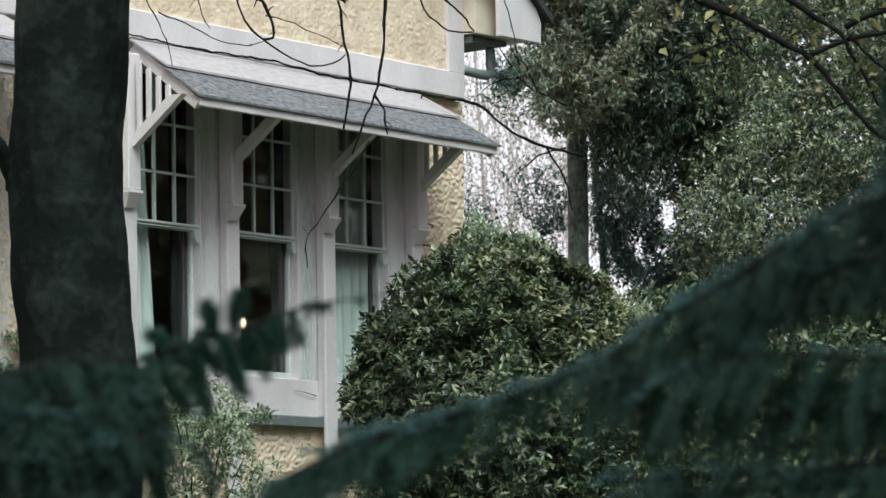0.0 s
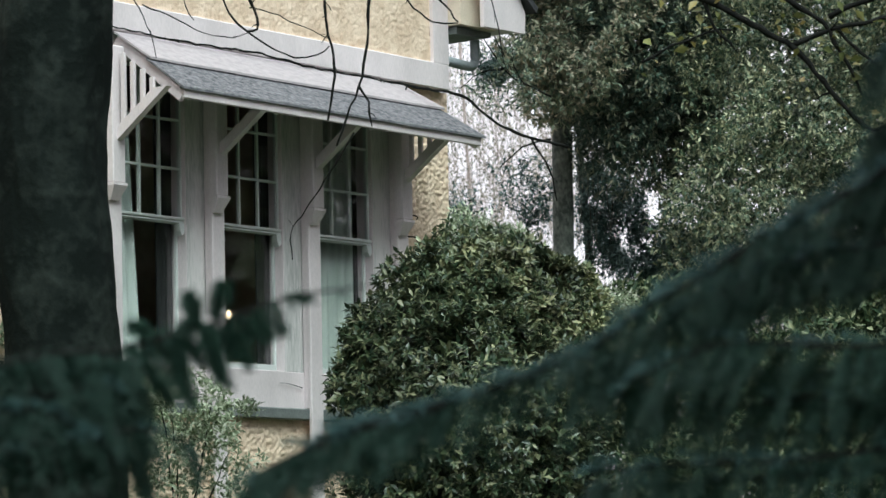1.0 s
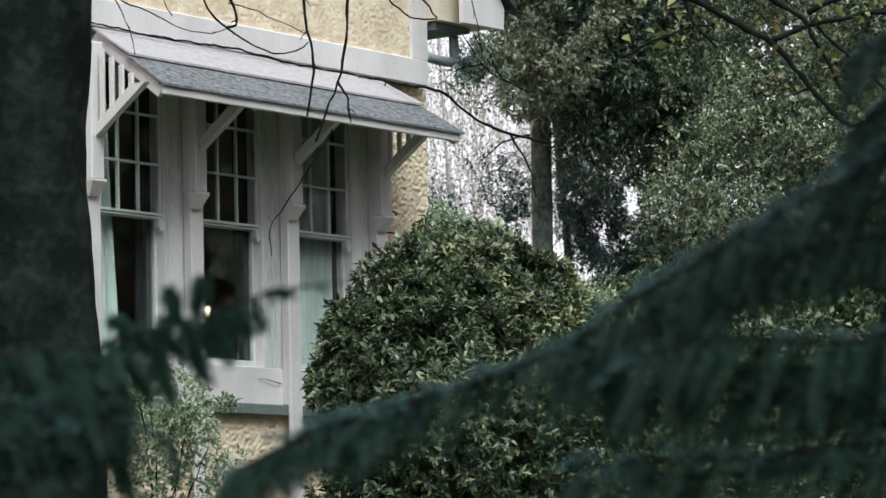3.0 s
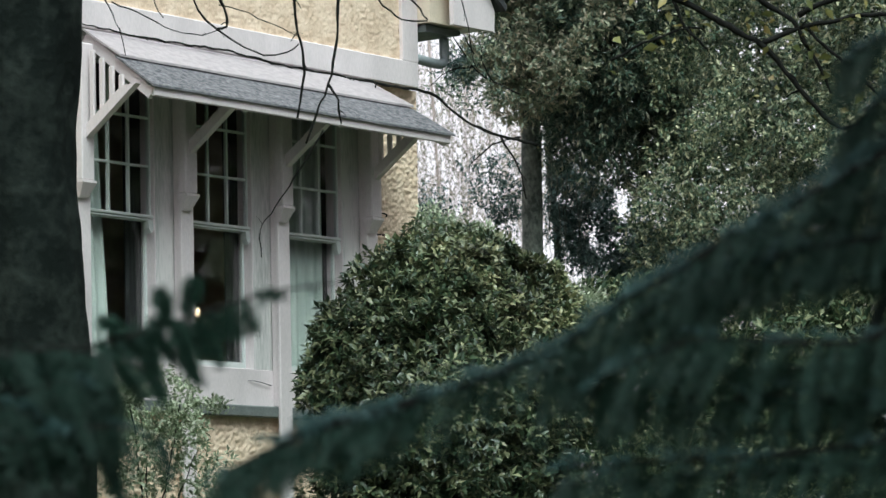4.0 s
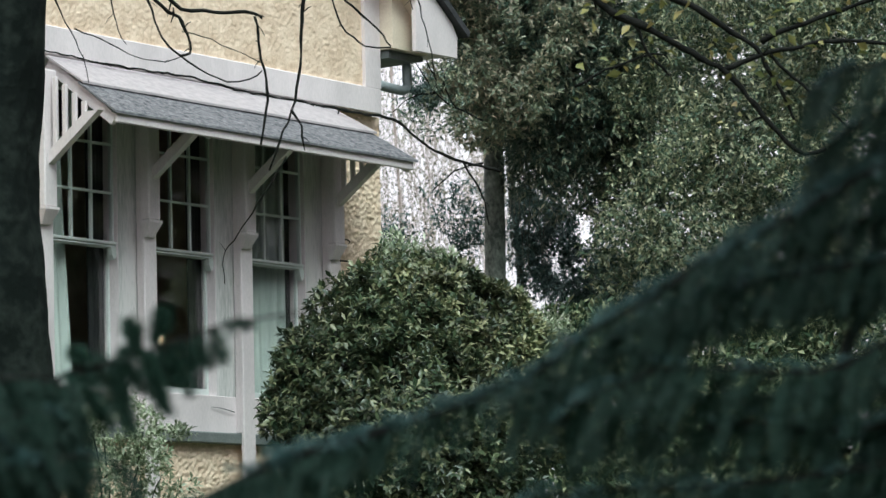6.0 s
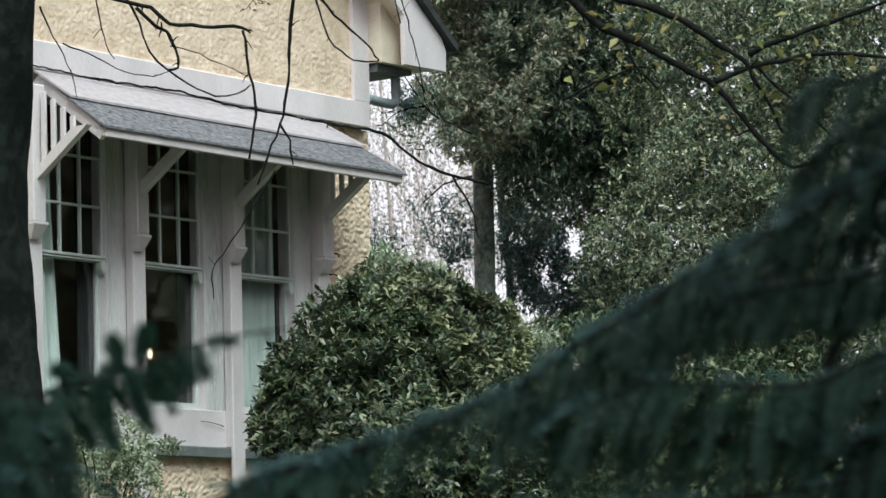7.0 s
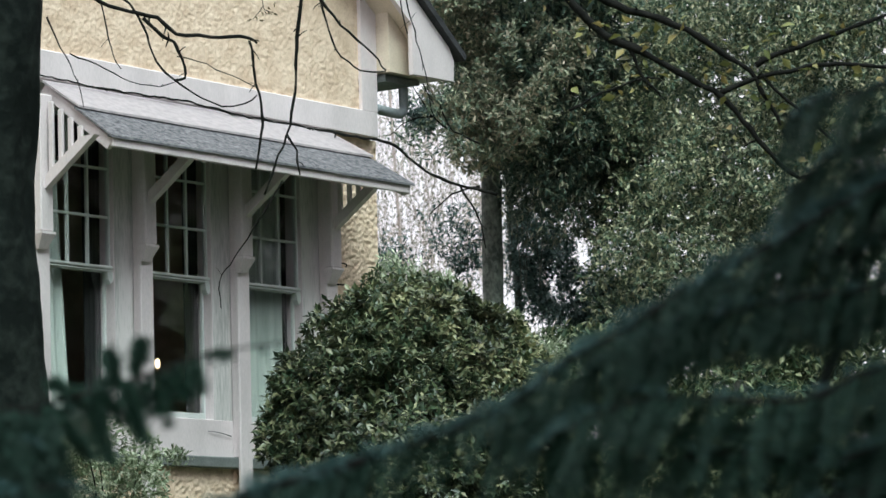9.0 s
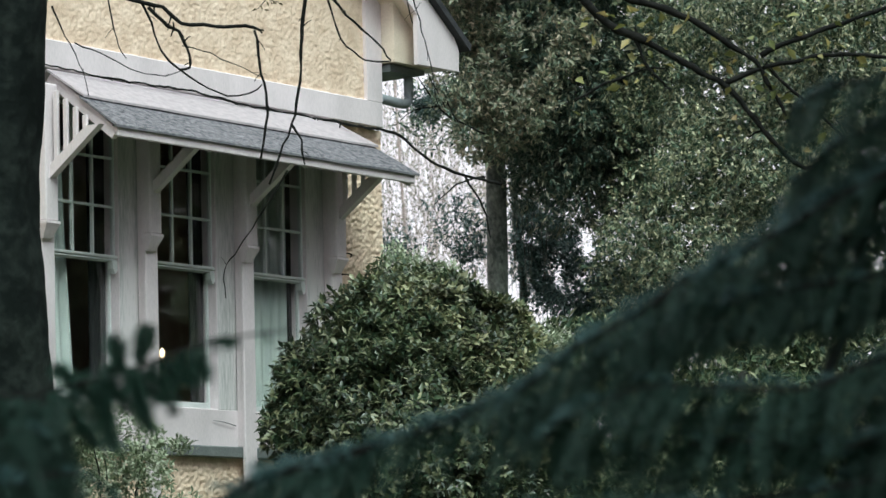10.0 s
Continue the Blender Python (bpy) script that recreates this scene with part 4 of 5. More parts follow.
crown("low_leaves", [((8.094, 3.255, 3.170), (0.5, 0.5, 0.3)), ((8.213, 3.078, 3.271), (0.4, 0.4, 0.35)), ((7.974, 3.432, 3.069), (0.4, 0.4, 0.16)), ((8.297, 3.015, 3.006), (0.3, 0.3, 0.2))], 330, 7, 0.06, BLUELEAF, blue_shrub, 26, ratio=0.28, gaps=0.05, freq=2.6, shell=0.0, droop=0.2)
HANGING = [
    [(7.776, 2.069, 3.737), (7.821, 2.099, 3.252), (7.869, 2.123, 2.766)],
    [(7.824, 2.031, 3.598), (7.846, 2.072, 3.215), (7.864, 2.118, 2.833)],
    [(7.856, 1.976, 3.668), (7.907, 2.001, 3.157), (7.965, 2.018, 2.646)],
    [(7.912, 1.932, 3.504), (7.940, 1.974, 3.070), (7.966, 2.019, 2.636)],
    [(7.957, 1.891, 3.400), (8.003, 1.905, 2.991), (8.056, 1.908, 2.582)],
    [(8.012, 1.846, 3.246), (8.029, 1.888, 2.889), (8.042, 1.937, 2.532)],
    [(7.869, 2.035, 3.250), (7.916, 2.043, 2.867), (7.971, 2.039, 2.483)],
]
for k, q in enumerate(HANGING):
    limb("twig", q, 0.007, 0.003, BARK_FAR, blue_shrub, 5, 0.1, side_twigs=12, seed=200 + k)
hedge = empty("hedge", (4.239, -1.789, -0.695), "thick hedge of mid green leaves", "hedge")
crown("crown", [((3.864, -1.582, 0.899), (0.84, 0.84, 0.80)), ((4.358, -2.265, 1.050), (0.97, 0.97, 0.84)), ((4.865, -2.934, 1.035), (0.84, 0.84, 1.05)), ((2.752, -1.711, 0.526), (0.56, 0.56, 0.69)), ((3.434, -2.552, 0.186), (1.41, 1.41, 0.60)), ((4.481, -0.844, 1.529), (0.48, 0.48, 0.35))], 7000, 7, 0.085, HEDGE, hedge, 24, ratio=0.33, gaps=-0.25, freq=1.6, shell=0.4)
for k in range(4):
    limb("stem", [Vector(hedge.location) + Vector((0.5 * k - 0.7, -0.4 * k + 0.5, -0.3)), Vector(hedge.location) + Vector((0.55 * k - 0.7, -0.4 * k + 0.5, 1.2)), Vector(hedge.location) + Vector((0.6 * k - 0.8, -0.4 * k + 0.6, 2.3))], 0.04, 0.012, BARK_FAR, hedge)
wood = empty("tree", (12.922, 1.951, -1.878), "tall dark tree behind the garden shrubs", "tree", "garden trees")
trunk("trunk", [(13.366, 2.202, -1.896), (13.066, 1.969, 1.560), (12.784, 1.922, 3.866), (12.643, 1.689, 6.168)], 0.160, 0.080, BARK_FAR, wood, sides=24, step=0.15)
crown("crown", [((11.995, 1.957, 4.830), (1.71, 1.71, 1.43)), ((12.507, 1.105, 5.777), (1.71, 1.71, 1.43)), ((12.268, 1.917, 3.067), (1.48, 1.48, 1.08)), ((12.854, 1.061, 3.503), (1.43, 1.43, 1.71)), ((10.970, 2.314, 1.158), (2.33, 2.33, 1.05)), ((11.401, 2.803, 4.508), (0.74, 0.74, 1.08)), ((11.949, 0.963, 1.458), (1.66, 1.66, 1.39))], 7000, 8, 0.10, CAMELLIA, wood, 25, ratio=0.42, gaps=-0.4, freq=1.0, shell=0.3)
limb("limb", [(4.671, 0.182, 3.438), (4.530, 0.356, 3.548), (4.428, 0.473, 3.673), (4.332, 0.565, 3.880), (4.264, 0.622, 4.062)], 0.009, 0.003, TWIG, camellia, side_twigs=14, seed=120)
limb("limb", [(4.428, 0.473, 3.673), (4.312, 0.643, 3.634), (4.242, 0.764, 3.525)], 0.009, 0.003, TWIG, camellia, side_twigs=14, seed=121)
limb("limb", [(4.530, 0.356, 3.548), (4.462, 0.412, 3.739), (4.474, 0.359, 3.918)], 0.009, 0.003, TWIG, camellia, side_twigs=14, seed=122)
limb("limb", [(4.699, 0.213, 3.100), (4.572, 0.403, 3.039), (4.479, 0.565, 2.887)], 0.009, 0.003, TWIG, camellia, side_twigs=14, seed=123)
limb("limb", [(4.361, 0.431, 4.327), (4.347, 0.516, 4.013), (4.418, 0.463, 3.786), (4.503, 0.392, 3.558)], 0.009, 0.003, TWIG, camellia, side_twigs=14, seed=124)
# Bronze growth on the left edge, coloured paler to look sunlit.
crown("lit_leaves", [((5.651, 0.952, 4.241), (0.33, 0.33, 0.52)), ((5.680, 0.811, 4.805), (0.52, 0.52, 0.43)), ((5.859, 0.729, 3.952), (0.43, 0.43, 0.43)), ((5.963, 0.497, 4.467), (0.52, 0.52, 0.43)), ((5.477, 0.933, 4.696), (0.36, 0.36, 0.4)), ((5.628, 1.172, 4.119), (0.2, 0.2, 0.35)), ((5.738, 0.941, 3.673), (0.3, 0.3, 0.3))], 2300, 7, 0.06, LITLEAF, camellia, 31, ratio=0.36, gaps=-0.1, freq=2.2, shell=0.2)
SPARSE = [((4.335, 0.569, 3.835), (0.27, 0.27, 0.18)), ((4.492, 0.379, 3.693), (0.20, 0.20, 0.23)), ((4.435, 0.515, 3.427), (0.32, 0.32, 0.14)), ((4.436, 0.383, 4.054), (0.18, 0.18, 0.27)), ((4.319, 0.651, 3.544), (0.18, 0.18, 0.11))]
crown("loose_leaves", SPARSE, 170, 6, 0.05, CAMELLIA, camellia, 29, ratio=0.33, gaps=-0.1, freq=2.6, shell=0.0)
birches = empty("birch_tree", (19.460, 11.648, -1.810), "far pale birches with thin hanging twigs", "tree", "garden trees")
BX, BA, BD = Vector((18.262, 11.685, 6.693)), Vector((19.767, 9.698, 6.648)), Vector((18.469, 11.903, 3.990))
rnd = random.Random(8)
V, F, C = [], [], []
for k in range(420):
    top = BX + (BA - BX) * rnd.random() + (BD - BX) * rnd.uniform(-0.15, 0.75) + Vector((rnd.uniform(-1, 1), rnd.uniform(-1, 1), 0))
    drop = rnd.uniform(0.8, 2.6)
    lean = rnd.gauss(0, 0.5)
    q = [top + Vector((noise.noise(top * 3 + Vector((0, 0, 3 * s))) * 0.35 + lean * s, 0.1 * s, -drop * s)) for s in (0, 0.15, 0.3, 0.45, 0.6, 0.8, 1.0)]
    tube(V, F, q, 0.0045, 0.002, 4)
    for m in range(22):
        s = rnd.random()
        C.append(q[rnd.randrange(6)].lerp(q[rnd.randrange(6)], s) + Vector((rnd.gauss(0, 0.05), rnd.gauss(0, 0.05), 0)))
for k in range(2):
    p = BX + (BA - BX) * rnd.random()
    p.z = 0
    tube(V, F, [p, p + Vector((0.1, 0, 3)), p + Vector((-0.1, 0.2, 9))], 0.035, 0.015, 8)
w = tagged(mesh_object("hanging_twig", V, F, BIRCHTWIG), kind="stuff")
w.parent = birches
w.matrix_parent_inverse = Matrix.Translation(-Vector(birches.location))
n = len(C)
L = np.full(n, 0.045)
v, f = leaf_geometry(np.array(C), np.array([(rnd.gauss(0, 0.5), rnd.gauss(0, 0.5), -1) for _ in range(n)]), np.array([(rnd.gauss(0, 1), rnd.gauss(0, 1), 0.3) for _ in range(n)]), L, L * 0.6)
leaf_object("leaves", v, f, BIRCHLEAF, birches)

# ---- unseen trees added round the garden to block low sky and darken reflections ----
screen = empty("tree", (11.0, -6.5, -0.4), "unseen dense evergreen tree added to block low light", "tree", "boundary trees")
trunk("trunk", [(11.0, -6.5, -0.8), (11.1, -6.4, 2.0), (10.9, -6.5, 5.5), (11.0, -6.6, 8.5)], 0.22, 0.06, BARK, screen, sides=16, step=0.4)
crown("crown", [((11.0, -6.5, 4.6), (3.4, 3.4, 4.6)), ((11.6, -5.6, 2.6), (2.8, 2.6, 2.4)), ((10.2, -7.2, 7.0), (2.4, 2.4, 2.6))], 2600, 8, 0.34, HEDGE, screen, 70, ratio=0.5, gaps=-0.45, freq=0.4, shell=0.7)
for px, py, pz, turn in ((8.5, -10.2, -0.5, 70), (5.0, -14.5, -0.9, 160), (15.5, -3.9, -0.4, 250), (1.0, -18.0, -1.2, 20), (-5.0, -22.0, -1.6, 80), (-14.0, -38.0, -3.2, 110), (-32.0, -38.0, -4.0, 200), (-44.0, -24.0, -4.0, 300), (-3.2, -13.8, -1.2, 40), (3.6, -9.6, -0.6, 130), (-13.6, -2.6, -1.2, 210), (-9.0, -20.0, -1.6, 330)):
    copy_thing(screen, pose(px, py, pz, 0, 0, turn))

# Added out of view: its crown keeps sun and sky off the near conifer.
shade_tree = empty("tree", (-15.2, -17.6, -1.9), "unseen evergreen tree added to shade the near conifer", "tree", "boundary trees")
trunk("trunk", [(-15.2, -17.6, -2.2), (-15.1, -17.3, 0.5), (-14.8, -16.6, 3.0), (-14.5, -15.6, 4.6)], 0.2, 0.08, BARK, shade_tree, sides=16, step=0.3)
crown("crown", [((-13.9, -14.3, 4.0), (1.6, 1.4, 0.7)), ((-14.6, -15.8, 4.9), (1.6, 1.5, 0.9))], 2200, 8, 0.14, HEDGE, shade_tree, 72, ratio=0.45, gaps=-0.4, freq=0.9, shell=0.2)

# ---- conifers close by ----
def shoot(parent, p, way, length, rnd, needle=0.016, droop=0.5, fine=1000, mat=None):
    """One twig of the bough: a thin stem that hangs at its end, set all round with forward-pointing needles."""
    n = max(16, int(length * fine))
    C, A, N = [], [], []
    for m in range(n):
        t0 = (m + rnd.random()) / n
        t = (way + Vector((0, 0, -2 * droop * t0))).normalized()
        u = t.cross(Vector((0, 0, 1)))
        u = u.normalized() if u.length > 0.1 else Vector((1, 0, 0))
        w = t.cross(u)
        a = rnd.choice((0, math.pi)) + rnd.gauss(0, 0.75)
        C.append(p + way * (length * t0) + Vector((0, 0, -droop * length * t0 * t0)))
        A.append(t * rnd.uniform(0.35, 0.8) + u * math.cos(a) + w * math.sin(a))
        N.append(t.cross(A[-1]) + Vector((0, 0, 0.2)))
    k = 6
    for m in range(k):
        t0 = m / k
        C.append(p + way * (length * t0) + Vector((0, 0, -droop * length * t0 * t0)))
        A.append(way + Vector((0, 0, -2 * droop * t0)))
        N.append(Vector((0.3, 0.2, 1)))
    taper = [1.0 - 0.35 * abs(2 * m / n - 0.9) for m in range(n)]
    L = np.array([needle * rnd.uniform(0.75, 1.2) * q for q in taper] + [length * 1.25 / k] * k)
    W = np.array(list(np.full(n, 0.0030)) + [0.0045] * k)
    v, f = leaf_geometry(np.array(C), np.array(A), np.array(N), L, W, 0.05)
    ob = leaf_object("spray", v, f, mat or NEEDLE, None)
    ob.parent = parent


def bough(thing, spine, reach, count, seed, r0=0.009, droop=0.5, hang=0.6, needle=0.016, crest=0.25):
    """A woody stem with needle twigs along it: most hang, a few stand out along the top."""
    rnd = random.Random(seed)
    pts = smooth_path(spine, 0.02)
    V, F = [], []
    tube(V, F, pts, r0, r0 * 0.35, 6)
    stem = mesh_object("bough", V, F, TWIG, None, "")
    stem.parent = thing
    stem.matrix_parent_inverse = Matrix.Translation(-Vector(thing.location))
    for k in range(count):
        i = min(len(pts) - 2, int((k + rnd.random()) / count * (len(pts) - 1)))
        p, d = pts[i], (pts[i + 1] - pts[i]).normalized()
        side = d.cross(Vector((0, 0, 1))).normalized() * rnd.uniform(-0.9, 0.9)
        if rnd.random() < crest:
            way = d + side * 0.6 + Vector((0, 0, rnd.uniform(-0.1, 0.75)))
            size = min(reach, 0.08) * rnd.uniform(0.4, 0.8)
            # Crest shoots take the teal colour that stands for the skylit rim.
            shoot(stem, p + Vector((0, 0, 0.008)), way.normalized(), size, rnd, needle, droop * 0.6, 1000, NEEDLE_SKYLIT)
            continue
        else:
            way = d * rnd.uniform(0.2, 0.9) + side + Vector((0, 0, -hang * rnd.uniform(0.3, 1.5)))
            size = reach * rnd.uniform(0.5, 1.0)
        shoot(stem, p, way.normalized(), size, rnd, needle, droop)
    return stem


conifer = empty("conifer", (-11.911, -12.709, -2.038), "dark green conifer with long drooping boughs", "conifer", "conifers")
trunk("trunk", [(-11.749, -12.633, -2.173), (-11.841, -12.717, -1.039), (-11.909, -12.781, -0.189), (-11.999, -12.869, 0.945)], 0.11, 0.05, BARK, conifer, sides=16, step=0.1)
bough(conifer, [(-12.120, -12.898, 0.345), (-12.239, -12.706, 0.232), (-12.356, -12.521, 0.133), (-12.416, -12.428, 0.083), (-12.455, -12.363, 0.041), (-12.490, -12.307, 0.006), (-12.540, -12.227, -0.037), (-12.589, -12.146, -0.099), (-12.639, -12.066, -0.144), (-12.688, -11.984, -0.213), (-12.738, -11.905, -0.251), (-12.795, -11.819, -0.285), (-12.862, -11.718, -0.319), (-12.919, -11.632, -0.348), (-12.964, -11.560, -0.382)], 0.095, 299, 60, crest=0.45)
bough(conifer, [(-12.063, -12.859, 0.102), (-12.186, -12.668, 0.016), (-12.291, -12.512, -0.023), (-12.343, -12.434, -0.041), (-12.397, -12.357, -0.052), (-12.476, -12.240, -0.078), (-12.542, -12.137, -0.128), (-12.598, -12.049, -0.176), (-12.637, -11.983, -0.229), (-12.672, -11.926, -0.269)], 0.105, 240, 61)
bough(conifer, [(-12.031, -12.850, 0.182), (-12.157, -12.659, 0.114), (-12.251, -12.517, 0.072), (-12.314, -12.422, 0.038), (-12.366, -12.343, 0.011), (-12.418, -12.263, -0.022), (-12.469, -12.182, -0.070), (-12.524, -12.092, -0.128)], 0.13, 195, 62)
bough(conifer, [(-11.977, -12.813, -0.029), (-12.103, -12.622, -0.097), (-12.235, -12.437, -0.091), (-12.311, -12.327, -0.110), (-12.377, -12.234, -0.112), (-12.441, -12.140, -0.127), (-12.493, -12.060, -0.162), (-12.539, -11.986, -0.211)], 0.05, 110, 63, hang=0.35)
bough(conifer, [(-12.122, -12.900, 0.373), (-12.257, -12.699, 0.320), (-12.352, -12.561, 0.297), (-12.404, -12.483, 0.277), (-12.441, -12.429, 0.265), (-12.468, -12.385, 0.230)], 0.11, 91, 64)
bough(conifer, [(-12.078, -12.877, 0.297), (-12.216, -12.675, 0.257), (-12.311, -12.536, 0.234), (-12.363, -12.457, 0.200), (-12.397, -12.400, 0.160), (-12.421, -12.357, 0.115)], 0.12, 117, 65)
bough(conifer, [(-12.035, -12.854, 0.229), (-12.174, -12.651, 0.189), (-12.271, -12.512, 0.175), (-12.322, -12.432, 0.141), (-12.358, -12.375, 0.105), (-12.387, -12.325, 0.065)], 0.12, 117, 66)
bough(conifer, [(-12.097, -12.858, -0.172), (-12.249, -12.650, -0.146), (-12.364, -12.481, -0.177), (-12.420, -12.394, -0.219), (-12.473, -12.319, -0.221), (-12.522, -12.252, -0.214), (-12.581, -12.169, -0.213), (-12.622, -12.106, -0.237), (-12.668, -12.036, -0.271)], 0.13, 195, 67, crest=0.12)
bough(conifer, [(-12.015, -12.817, -0.258), (-12.170, -12.606, -0.223), (-12.288, -12.436, -0.244), (-12.363, -12.328, -0.255), (-12.444, -12.213, -0.260), (-12.525, -12.098, -0.268), (-12.578, -12.020, -0.278), (-12.632, -11.943, -0.292)], 0.085, 150, 68)
bough(conifer, [(-12.045, -12.825, -0.353), (-12.200, -12.616, -0.309), (-12.287, -12.496, -0.297), (-12.323, -12.442, -0.312), (-12.393, -12.342, -0.317), (-12.448, -12.268, -0.301), (-12.502, -12.192, -0.303)], 0.09, 91, 69)
bough(conifer, [(-12.054, -12.822, -0.474), (-12.187, -12.645, -0.421), (-12.299, -12.499, -0.370), (-12.352, -12.422, -0.378), (-12.431, -12.307, -0.395), (-12.511, -12.193, -0.405), (-12.592, -12.080, -0.405), (-12.672, -11.966, -0.415)], 0.09, 117, 70)
bough(conifer, [(-12.008, -12.823, -0.107), (-12.141, -12.641, -0.082), (-12.227, -12.517, -0.096), (-12.252, -12.475, -0.132), (-12.262, -12.445, -0.206), (-12.264, -12.427, -0.281), (-12.265, -12.407, -0.373)], 0.11, 130, 71)
limb("bough", [(-12.229, -12.530, 0.149), (-12.278, -12.454, 0.114), (-12.291, -12.418, 0.031), (-12.289, -12.401, -0.072), (-12.304, -12.360, -0.164), (-12.316, -12.325, -0.257), (-12.314, -12.300, -0.388)], 0.016, 0.010, BARK, conifer, 8)
bough(conifer, [(-12.013, -12.807, -0.407), (-12.169, -12.599, -0.353), (-12.279, -12.448, -0.334), (-12.366, -12.327, -0.327), (-12.449, -12.214, -0.311), (-12.530, -12.099, -0.312), (-12.595, -12.007, -0.315)], 0.1, 156, 80)
bough(conifer, [(-12.001, -12.828, 0.044), (-12.128, -12.638, -0.015), (-12.234, -12.481, -0.056), (-12.299, -12.387, -0.071), (-12.352, -12.308, -0.087), (-12.405, -12.229, -0.108)], 0.06, 80, 81)
bough(conifer, [(-12.048, -12.834, -0.205), (-12.179, -12.654, -0.180), (-12.254, -12.546, -0.194), (-12.283, -12.498, -0.230), (-12.301, -12.462, -0.284), (-12.326, -12.409, -0.366)], 0.12, 117, 82)
bough(conifer, [(-12.828, -11.786, -0.300), (-12.870, -11.724, -0.319), (-12.901, -11.677, -0.333), (-12.942, -11.614, -0.358), (-12.977, -11.559, -0.387), (-13.007, -11.511, -0.413)], 0.08, 95, 84, hang=1.2, needle=0.023, crest=0.12)
bough(conifer, [(-12.012, -12.800, -0.528), (-12.146, -12.622, -0.475), (-12.259, -12.475, -0.419), (-12.340, -12.361, -0.421), (-12.421, -12.246, -0.429), (-12.502, -12.132, -0.430), (-12.583, -12.017, -0.435), (-12.647, -11.925, -0.441)], 0.11, 150, 85, crest=0.35)
bough(conifer, [(-11.986, -12.797, -0.388), (-12.118, -12.614, -0.372), (-12.200, -12.499, -0.367), (-12.283, -12.386, -0.352), (-12.348, -12.293, -0.355), (-12.414, -12.201, -0.357), (-12.473, -12.117, -0.361)], 0.06, 50, 86)
bough(conifer, [(-12.068, -12.838, -0.299), (-12.201, -12.661, -0.256), (-12.285, -12.538, -0.270), (-12.326, -12.476, -0.295), (-12.367, -12.413, -0.320)], 0.1, 70, 87)
# Upper crown, above the view, added to shade the boughs beneath it.
crown("crown", [((-11.75, -12.75, 1.95), (1.0, 1.0, 0.75)), ((-12.1, -12.4, 1.75), (0.9, 0.9, 0.5)), ((-11.7, -12.8, 3.1), (0.75, 0.75, 0.9))], 2600, 8, 0.07, NEEDLE, conifer, 95, ratio=0.12, gaps=-0.3, shell=0.3, droop=0.8)
conifer_low = empty("conifer", (-13.400, -10.744, -1.993), "low dark green conifer with blunt sprigs", "conifer", "conifers")
trunk("trunk", [(-13.393, -10.736, -2.085), (-13.483, -10.818, -0.983), (-13.519, -10.870, -0.433), (-13.536, -10.914, -0.066)], 0.06, 0.03, BARK, conifer_low, sides=14, step=0.1)
bough(conifer_low, [(-13.504, -10.876, -0.358), (-13.368, -11.074, -0.320), (-13.292, -11.191, -0.278), (-13.230, -11.284, -0.245), (-13.190, -11.346, -0.218), (-13.160, -11.393, -0.197), (-13.134, -11.432, -0.186)], 0.1, 120, 90, r0=0.006, crest=0.03)
bough(conifer_low, [(-13.529, -10.904, -0.387), (-13.395, -11.101, -0.349), (-13.318, -11.217, -0.308), (-13.257, -11.309, -0.275), (-13.216, -11.370, -0.259), (-13.190, -11.407, -0.260)], 0.1, 100, 91, r0=0.006, crest=0.03)
bough(conifer_low, [(-13.541, -10.917, -0.415), (-13.407, -11.114, -0.368), (-13.343, -11.216, -0.308), (-13.292, -11.291, -0.297), (-13.247, -11.348, -0.327), (-13.219, -11.383, -0.351)], 0.08, 90, 92, r0=0.006, crest=0.22)
bough(conifer_low, [(-13.551, -10.929, -0.452), (-13.419, -11.125, -0.405), (-13.327, -11.262, -0.365), (-13.250, -11.375, -0.344), (-13.219, -11.420, -0.336), (-13.187, -11.465, -0.336), (-13.154, -11.507, -0.357), (-13.142, -11.519, -0.383)], 0.06, 80, 93, r0=0.006, crest=0.3)
bough(conifer_low, [(-13.478, -10.847, -0.338), (-13.344, -11.049, -0.271), (-13.278, -11.152, -0.220), (-13.226, -11.230, -0.199), (-13.189, -11.283, -0.192), (-13.151, -11.335, -0.200)], 0.09, 90, 94, r0=0.006, crest=0.03)
bough(conifer_low, [(-13.521, -10.894, -0.496), (-13.388, -11.094, -0.431), (-13.295, -11.231, -0.399), (-13.217, -11.344, -0.381), (-13.164, -11.418, -0.383)], 0.08, 70, 95, r0=0.006, crest=0.03)
bough(conifer_low, [(-13.521, -10.895, -0.314), (-13.388, -11.095, -0.257), (-13.295, -11.233, -0.221), (-13.238, -11.317, -0.206), (-13.195, -11.376, -0.208), (-13.167, -11.412, -0.227)], 0.1, 90, 100, r0=0.006, hang=0.8, crest=0.03)
bough(conifer_low, [(-13.513, -10.886, -0.414), (-13.379, -11.085, -0.366), (-13.287, -11.223, -0.326), (-13.231, -11.309, -0.283), (-13.190, -11.370, -0.271), (-13.159, -11.410, -0.287)], 0.1, 100, 101, r0=0.006, hang=0.8, crest=0.03)
bough(conifer_low, [(-13.511, -10.883, -0.359), (-13.376, -11.083, -0.311), (-13.268, -11.244, -0.271), (-13.216, -11.320, -0.251), (-13.178, -11.372, -0.262), (-13.151, -11.402, -0.300), (-13.139, -11.408, -0.350)], 0.08, 110, 103, r0=0.006, crest=0.03)
bough(conifer_low, [(-13.512, -10.884, -0.432), (-13.377, -11.082, -0.394), (-13.268, -11.243, -0.354), (-13.212, -11.327, -0.329), (-13.173, -11.378, -0.349), (-13.149, -11.404, -0.387), (-13.137, -11.411, -0.433)], 0.08, 90, 104, r0=0.006, crest=0.03)
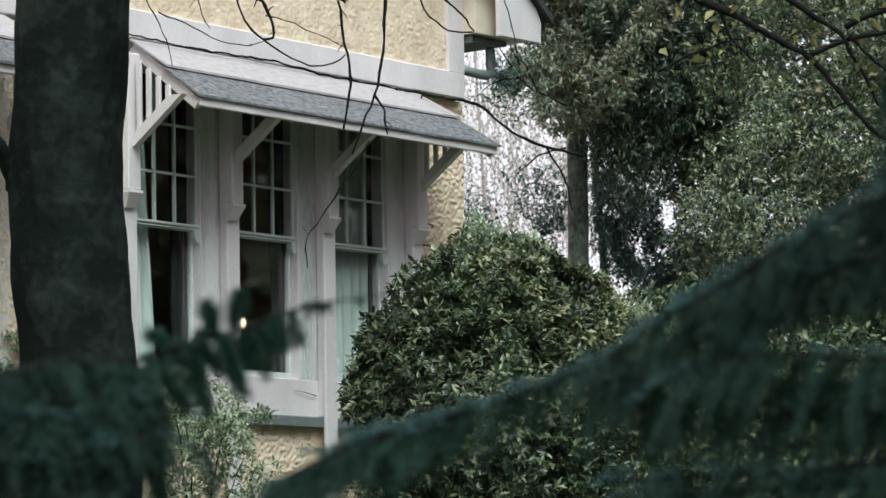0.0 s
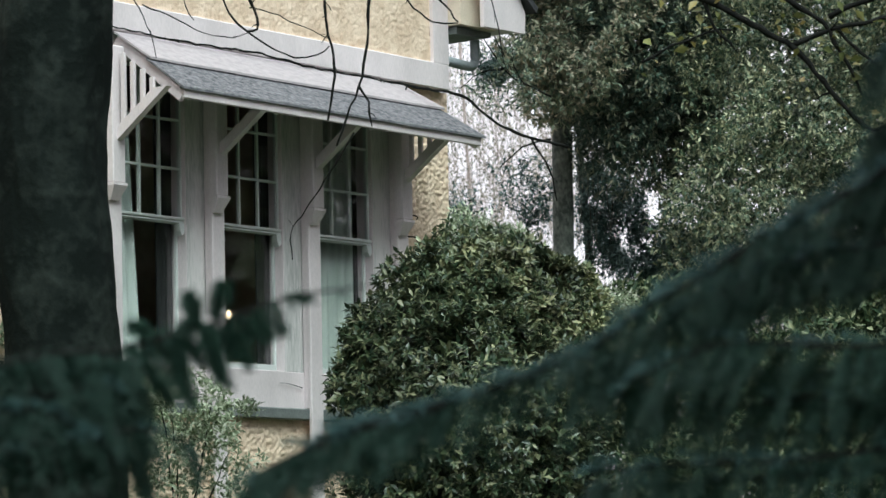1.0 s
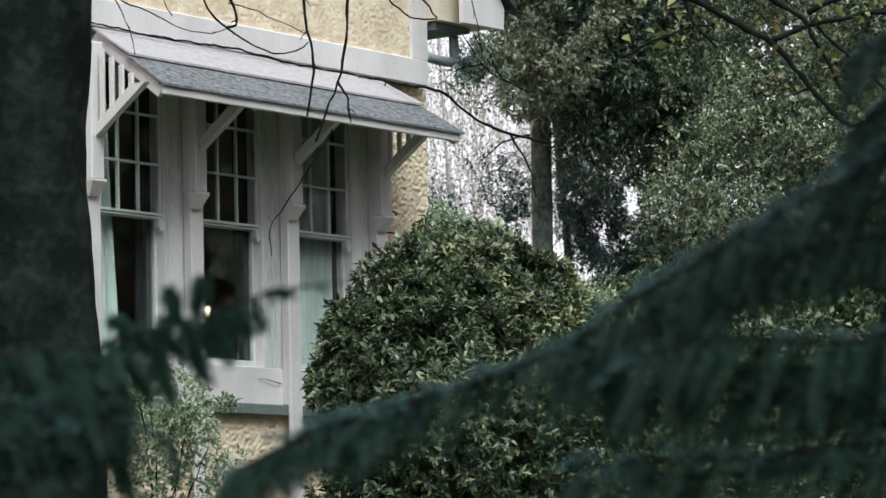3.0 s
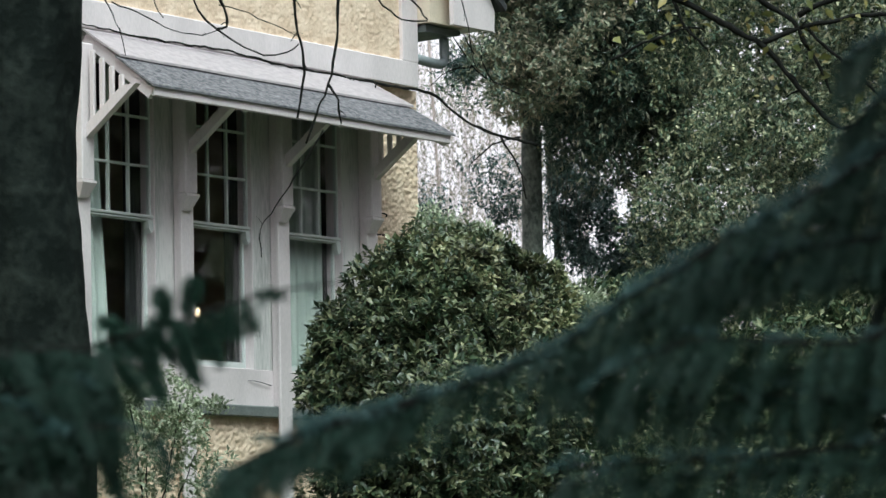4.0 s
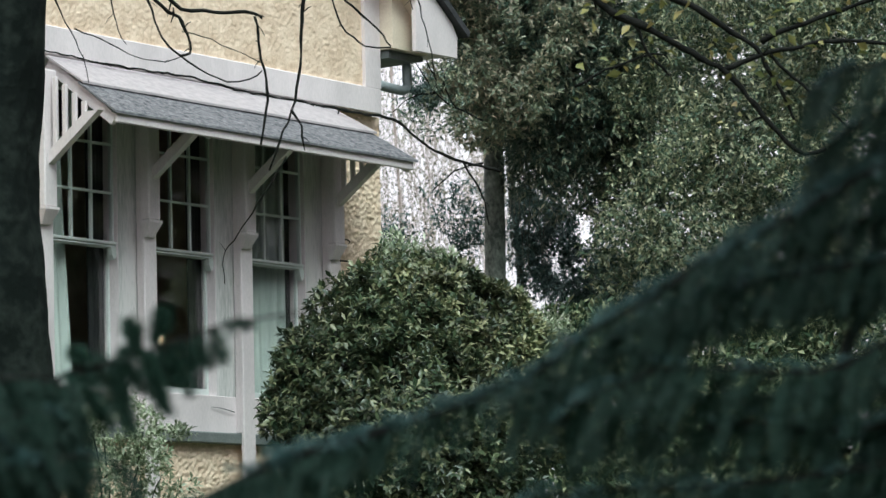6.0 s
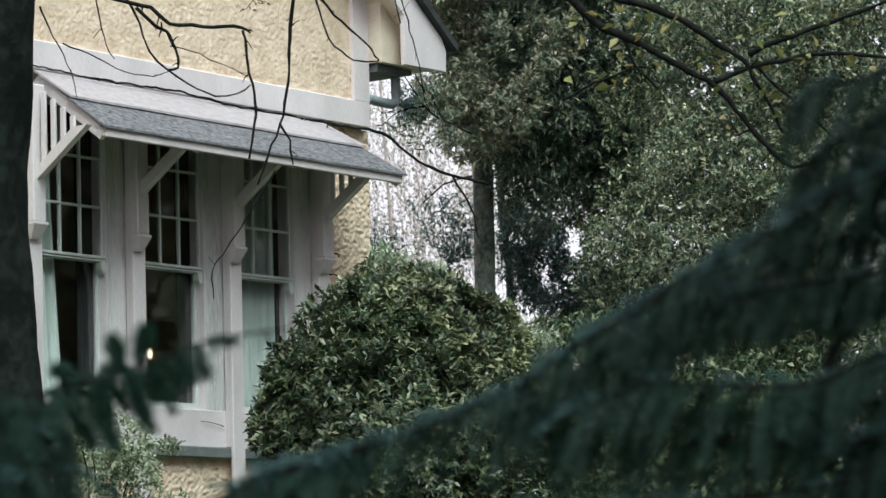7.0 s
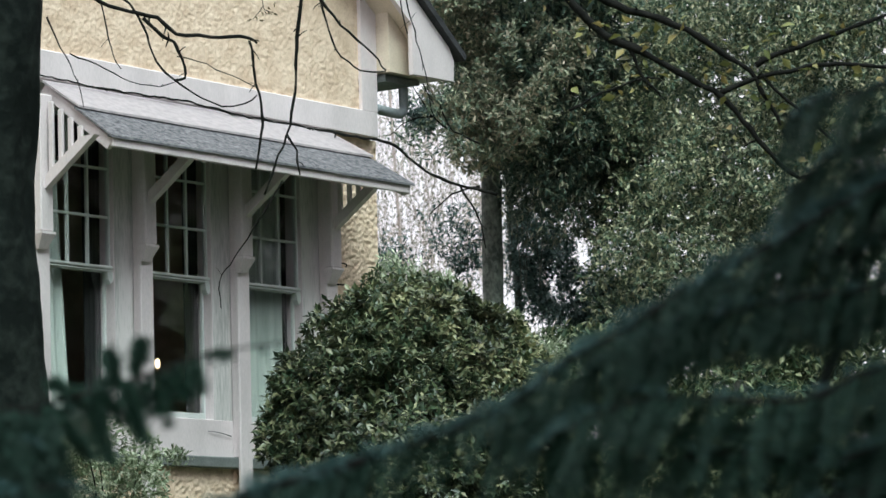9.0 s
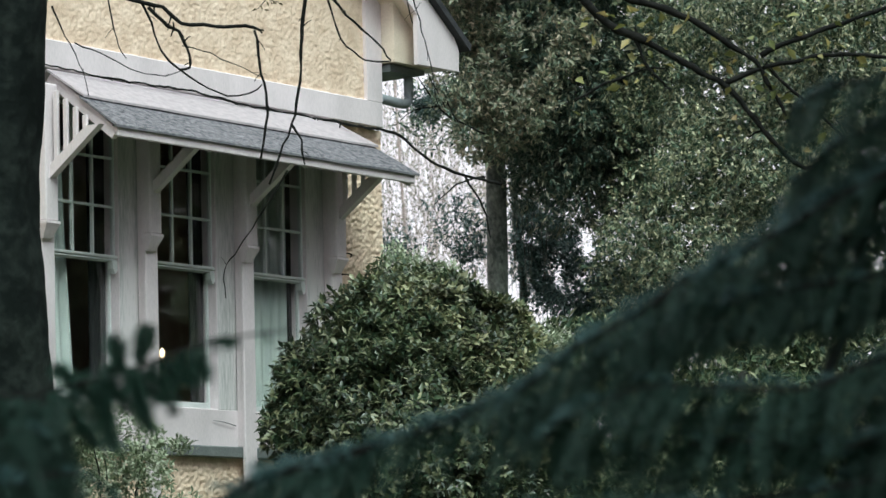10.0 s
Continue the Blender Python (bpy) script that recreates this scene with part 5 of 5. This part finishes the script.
bough(conifer_low, [(-13.503, -10.875, -0.285), (-13.367, -11.074, -0.246), (-13.257, -11.235, -0.215), (-13.205, -11.311, -0.201), (-13.167, -11.363, -0.212), (-13.143, -11.390, -0.241), (-13.134, -11.393, -0.285)], 0.08, 90, 105, r0=0.006, crest=0.03)
# the sprigs that stand clear in front of the window
tip = bough(conifer_low, [(-13.190, -11.346, -0.219), (-13.160, -11.394, -0.194), (-13.124, -11.448, -0.179), (-13.095, -11.490, -0.165), (-13.072, -11.525, -0.153), (-13.047, -11.564, -0.138), (-13.021, -11.603, -0.124), (-12.995, -11.641, -0.116), (-12.943, -11.717, -0.106)], 0.02, 10, 110, r0=0.005, crest=0.0)
rnd = random.Random(77)
SPRIGS = [((-13.099, -11.484, -0.168), (-13.113, -11.476, -0.110)), ((-13.083, -11.472, -0.166), (-13.095, -11.468, -0.109)), ((-13.075, -11.503, -0.156), (-13.071, -11.522, -0.093)), ((-13.069, -11.495, -0.155), (-13.066, -11.510, -0.096)), ((-13.136, -11.428, -0.186), (-13.164, -11.396, -0.155)), ((-13.131, -11.417, -0.189), (-13.152, -11.393, -0.164)), ((-13.101, -11.501, -0.161), (-13.088, -11.508, -0.212)), ((-13.094, -11.504, -0.189), (-13.070, -11.523, -0.263)), ((-13.078, -11.495, -0.178), (-13.062, -11.502, -0.252)), ((-13.080, -11.477, -0.163), (-13.058, -11.496, -0.224)), ((-13.118, -11.455, -0.179), (-13.109, -11.458, -0.233)), ((-13.113, -11.456, -0.210), (-13.094, -11.466, -0.292)), ((-13.103, -11.439, -0.194), (-13.087, -11.445, -0.277)), ((-13.103, -11.460, -0.177), (-13.077, -11.485, -0.229))]
SPRIGS += [((-13.128, -11.439, -0.186), (-13.094, -11.482, -0.211)), ((-13.144, -11.398, -0.198), (-13.108, -11.431, -0.284)), ((-13.172, -11.393, -0.199), (-13.135, -11.432, -0.260)), ((-13.142, -11.403, -0.184), (-13.107, -11.444, -0.222)), ((-13.132, -11.418, -0.180), (-13.094, -11.470, -0.187)), ((-13.096, -11.472, -0.167), (-13.062, -11.515, -0.188)), ((-13.065, -11.518, -0.154), (-13.036, -11.543, -0.233)), ((-13.031, -11.587, -0.132), (-13.018, -11.596, -0.184)), ((-13.021, -11.603, -0.123), (-12.994, -11.642, -0.122)), ((-13.014, -11.614, -0.121), (-12.997, -11.636, -0.131)), ((-13.090, -11.498, -0.163), (-13.116, -11.460, -0.170)), ((-13.054, -11.534, -0.148), (-13.035, -11.553, -0.190)), ((-13.039, -11.557, -0.139), (-13.022, -11.571, -0.190)), ((-13.062, -11.504, -0.160), (-13.046, -11.515, -0.215))]
for q, (a, b) in enumerate(SPRIGS):
    a, b = Vector(a), Vector(b)
    for turn in range(2):
        shoot(tip, a + Vector((0, 0, 0.003 * turn)), (b - a).normalized(), (b - a).length, rnd, 0.012 if q in (22, 23) else 0.027, 0.04, 1500, NEEDLE_FRESH)
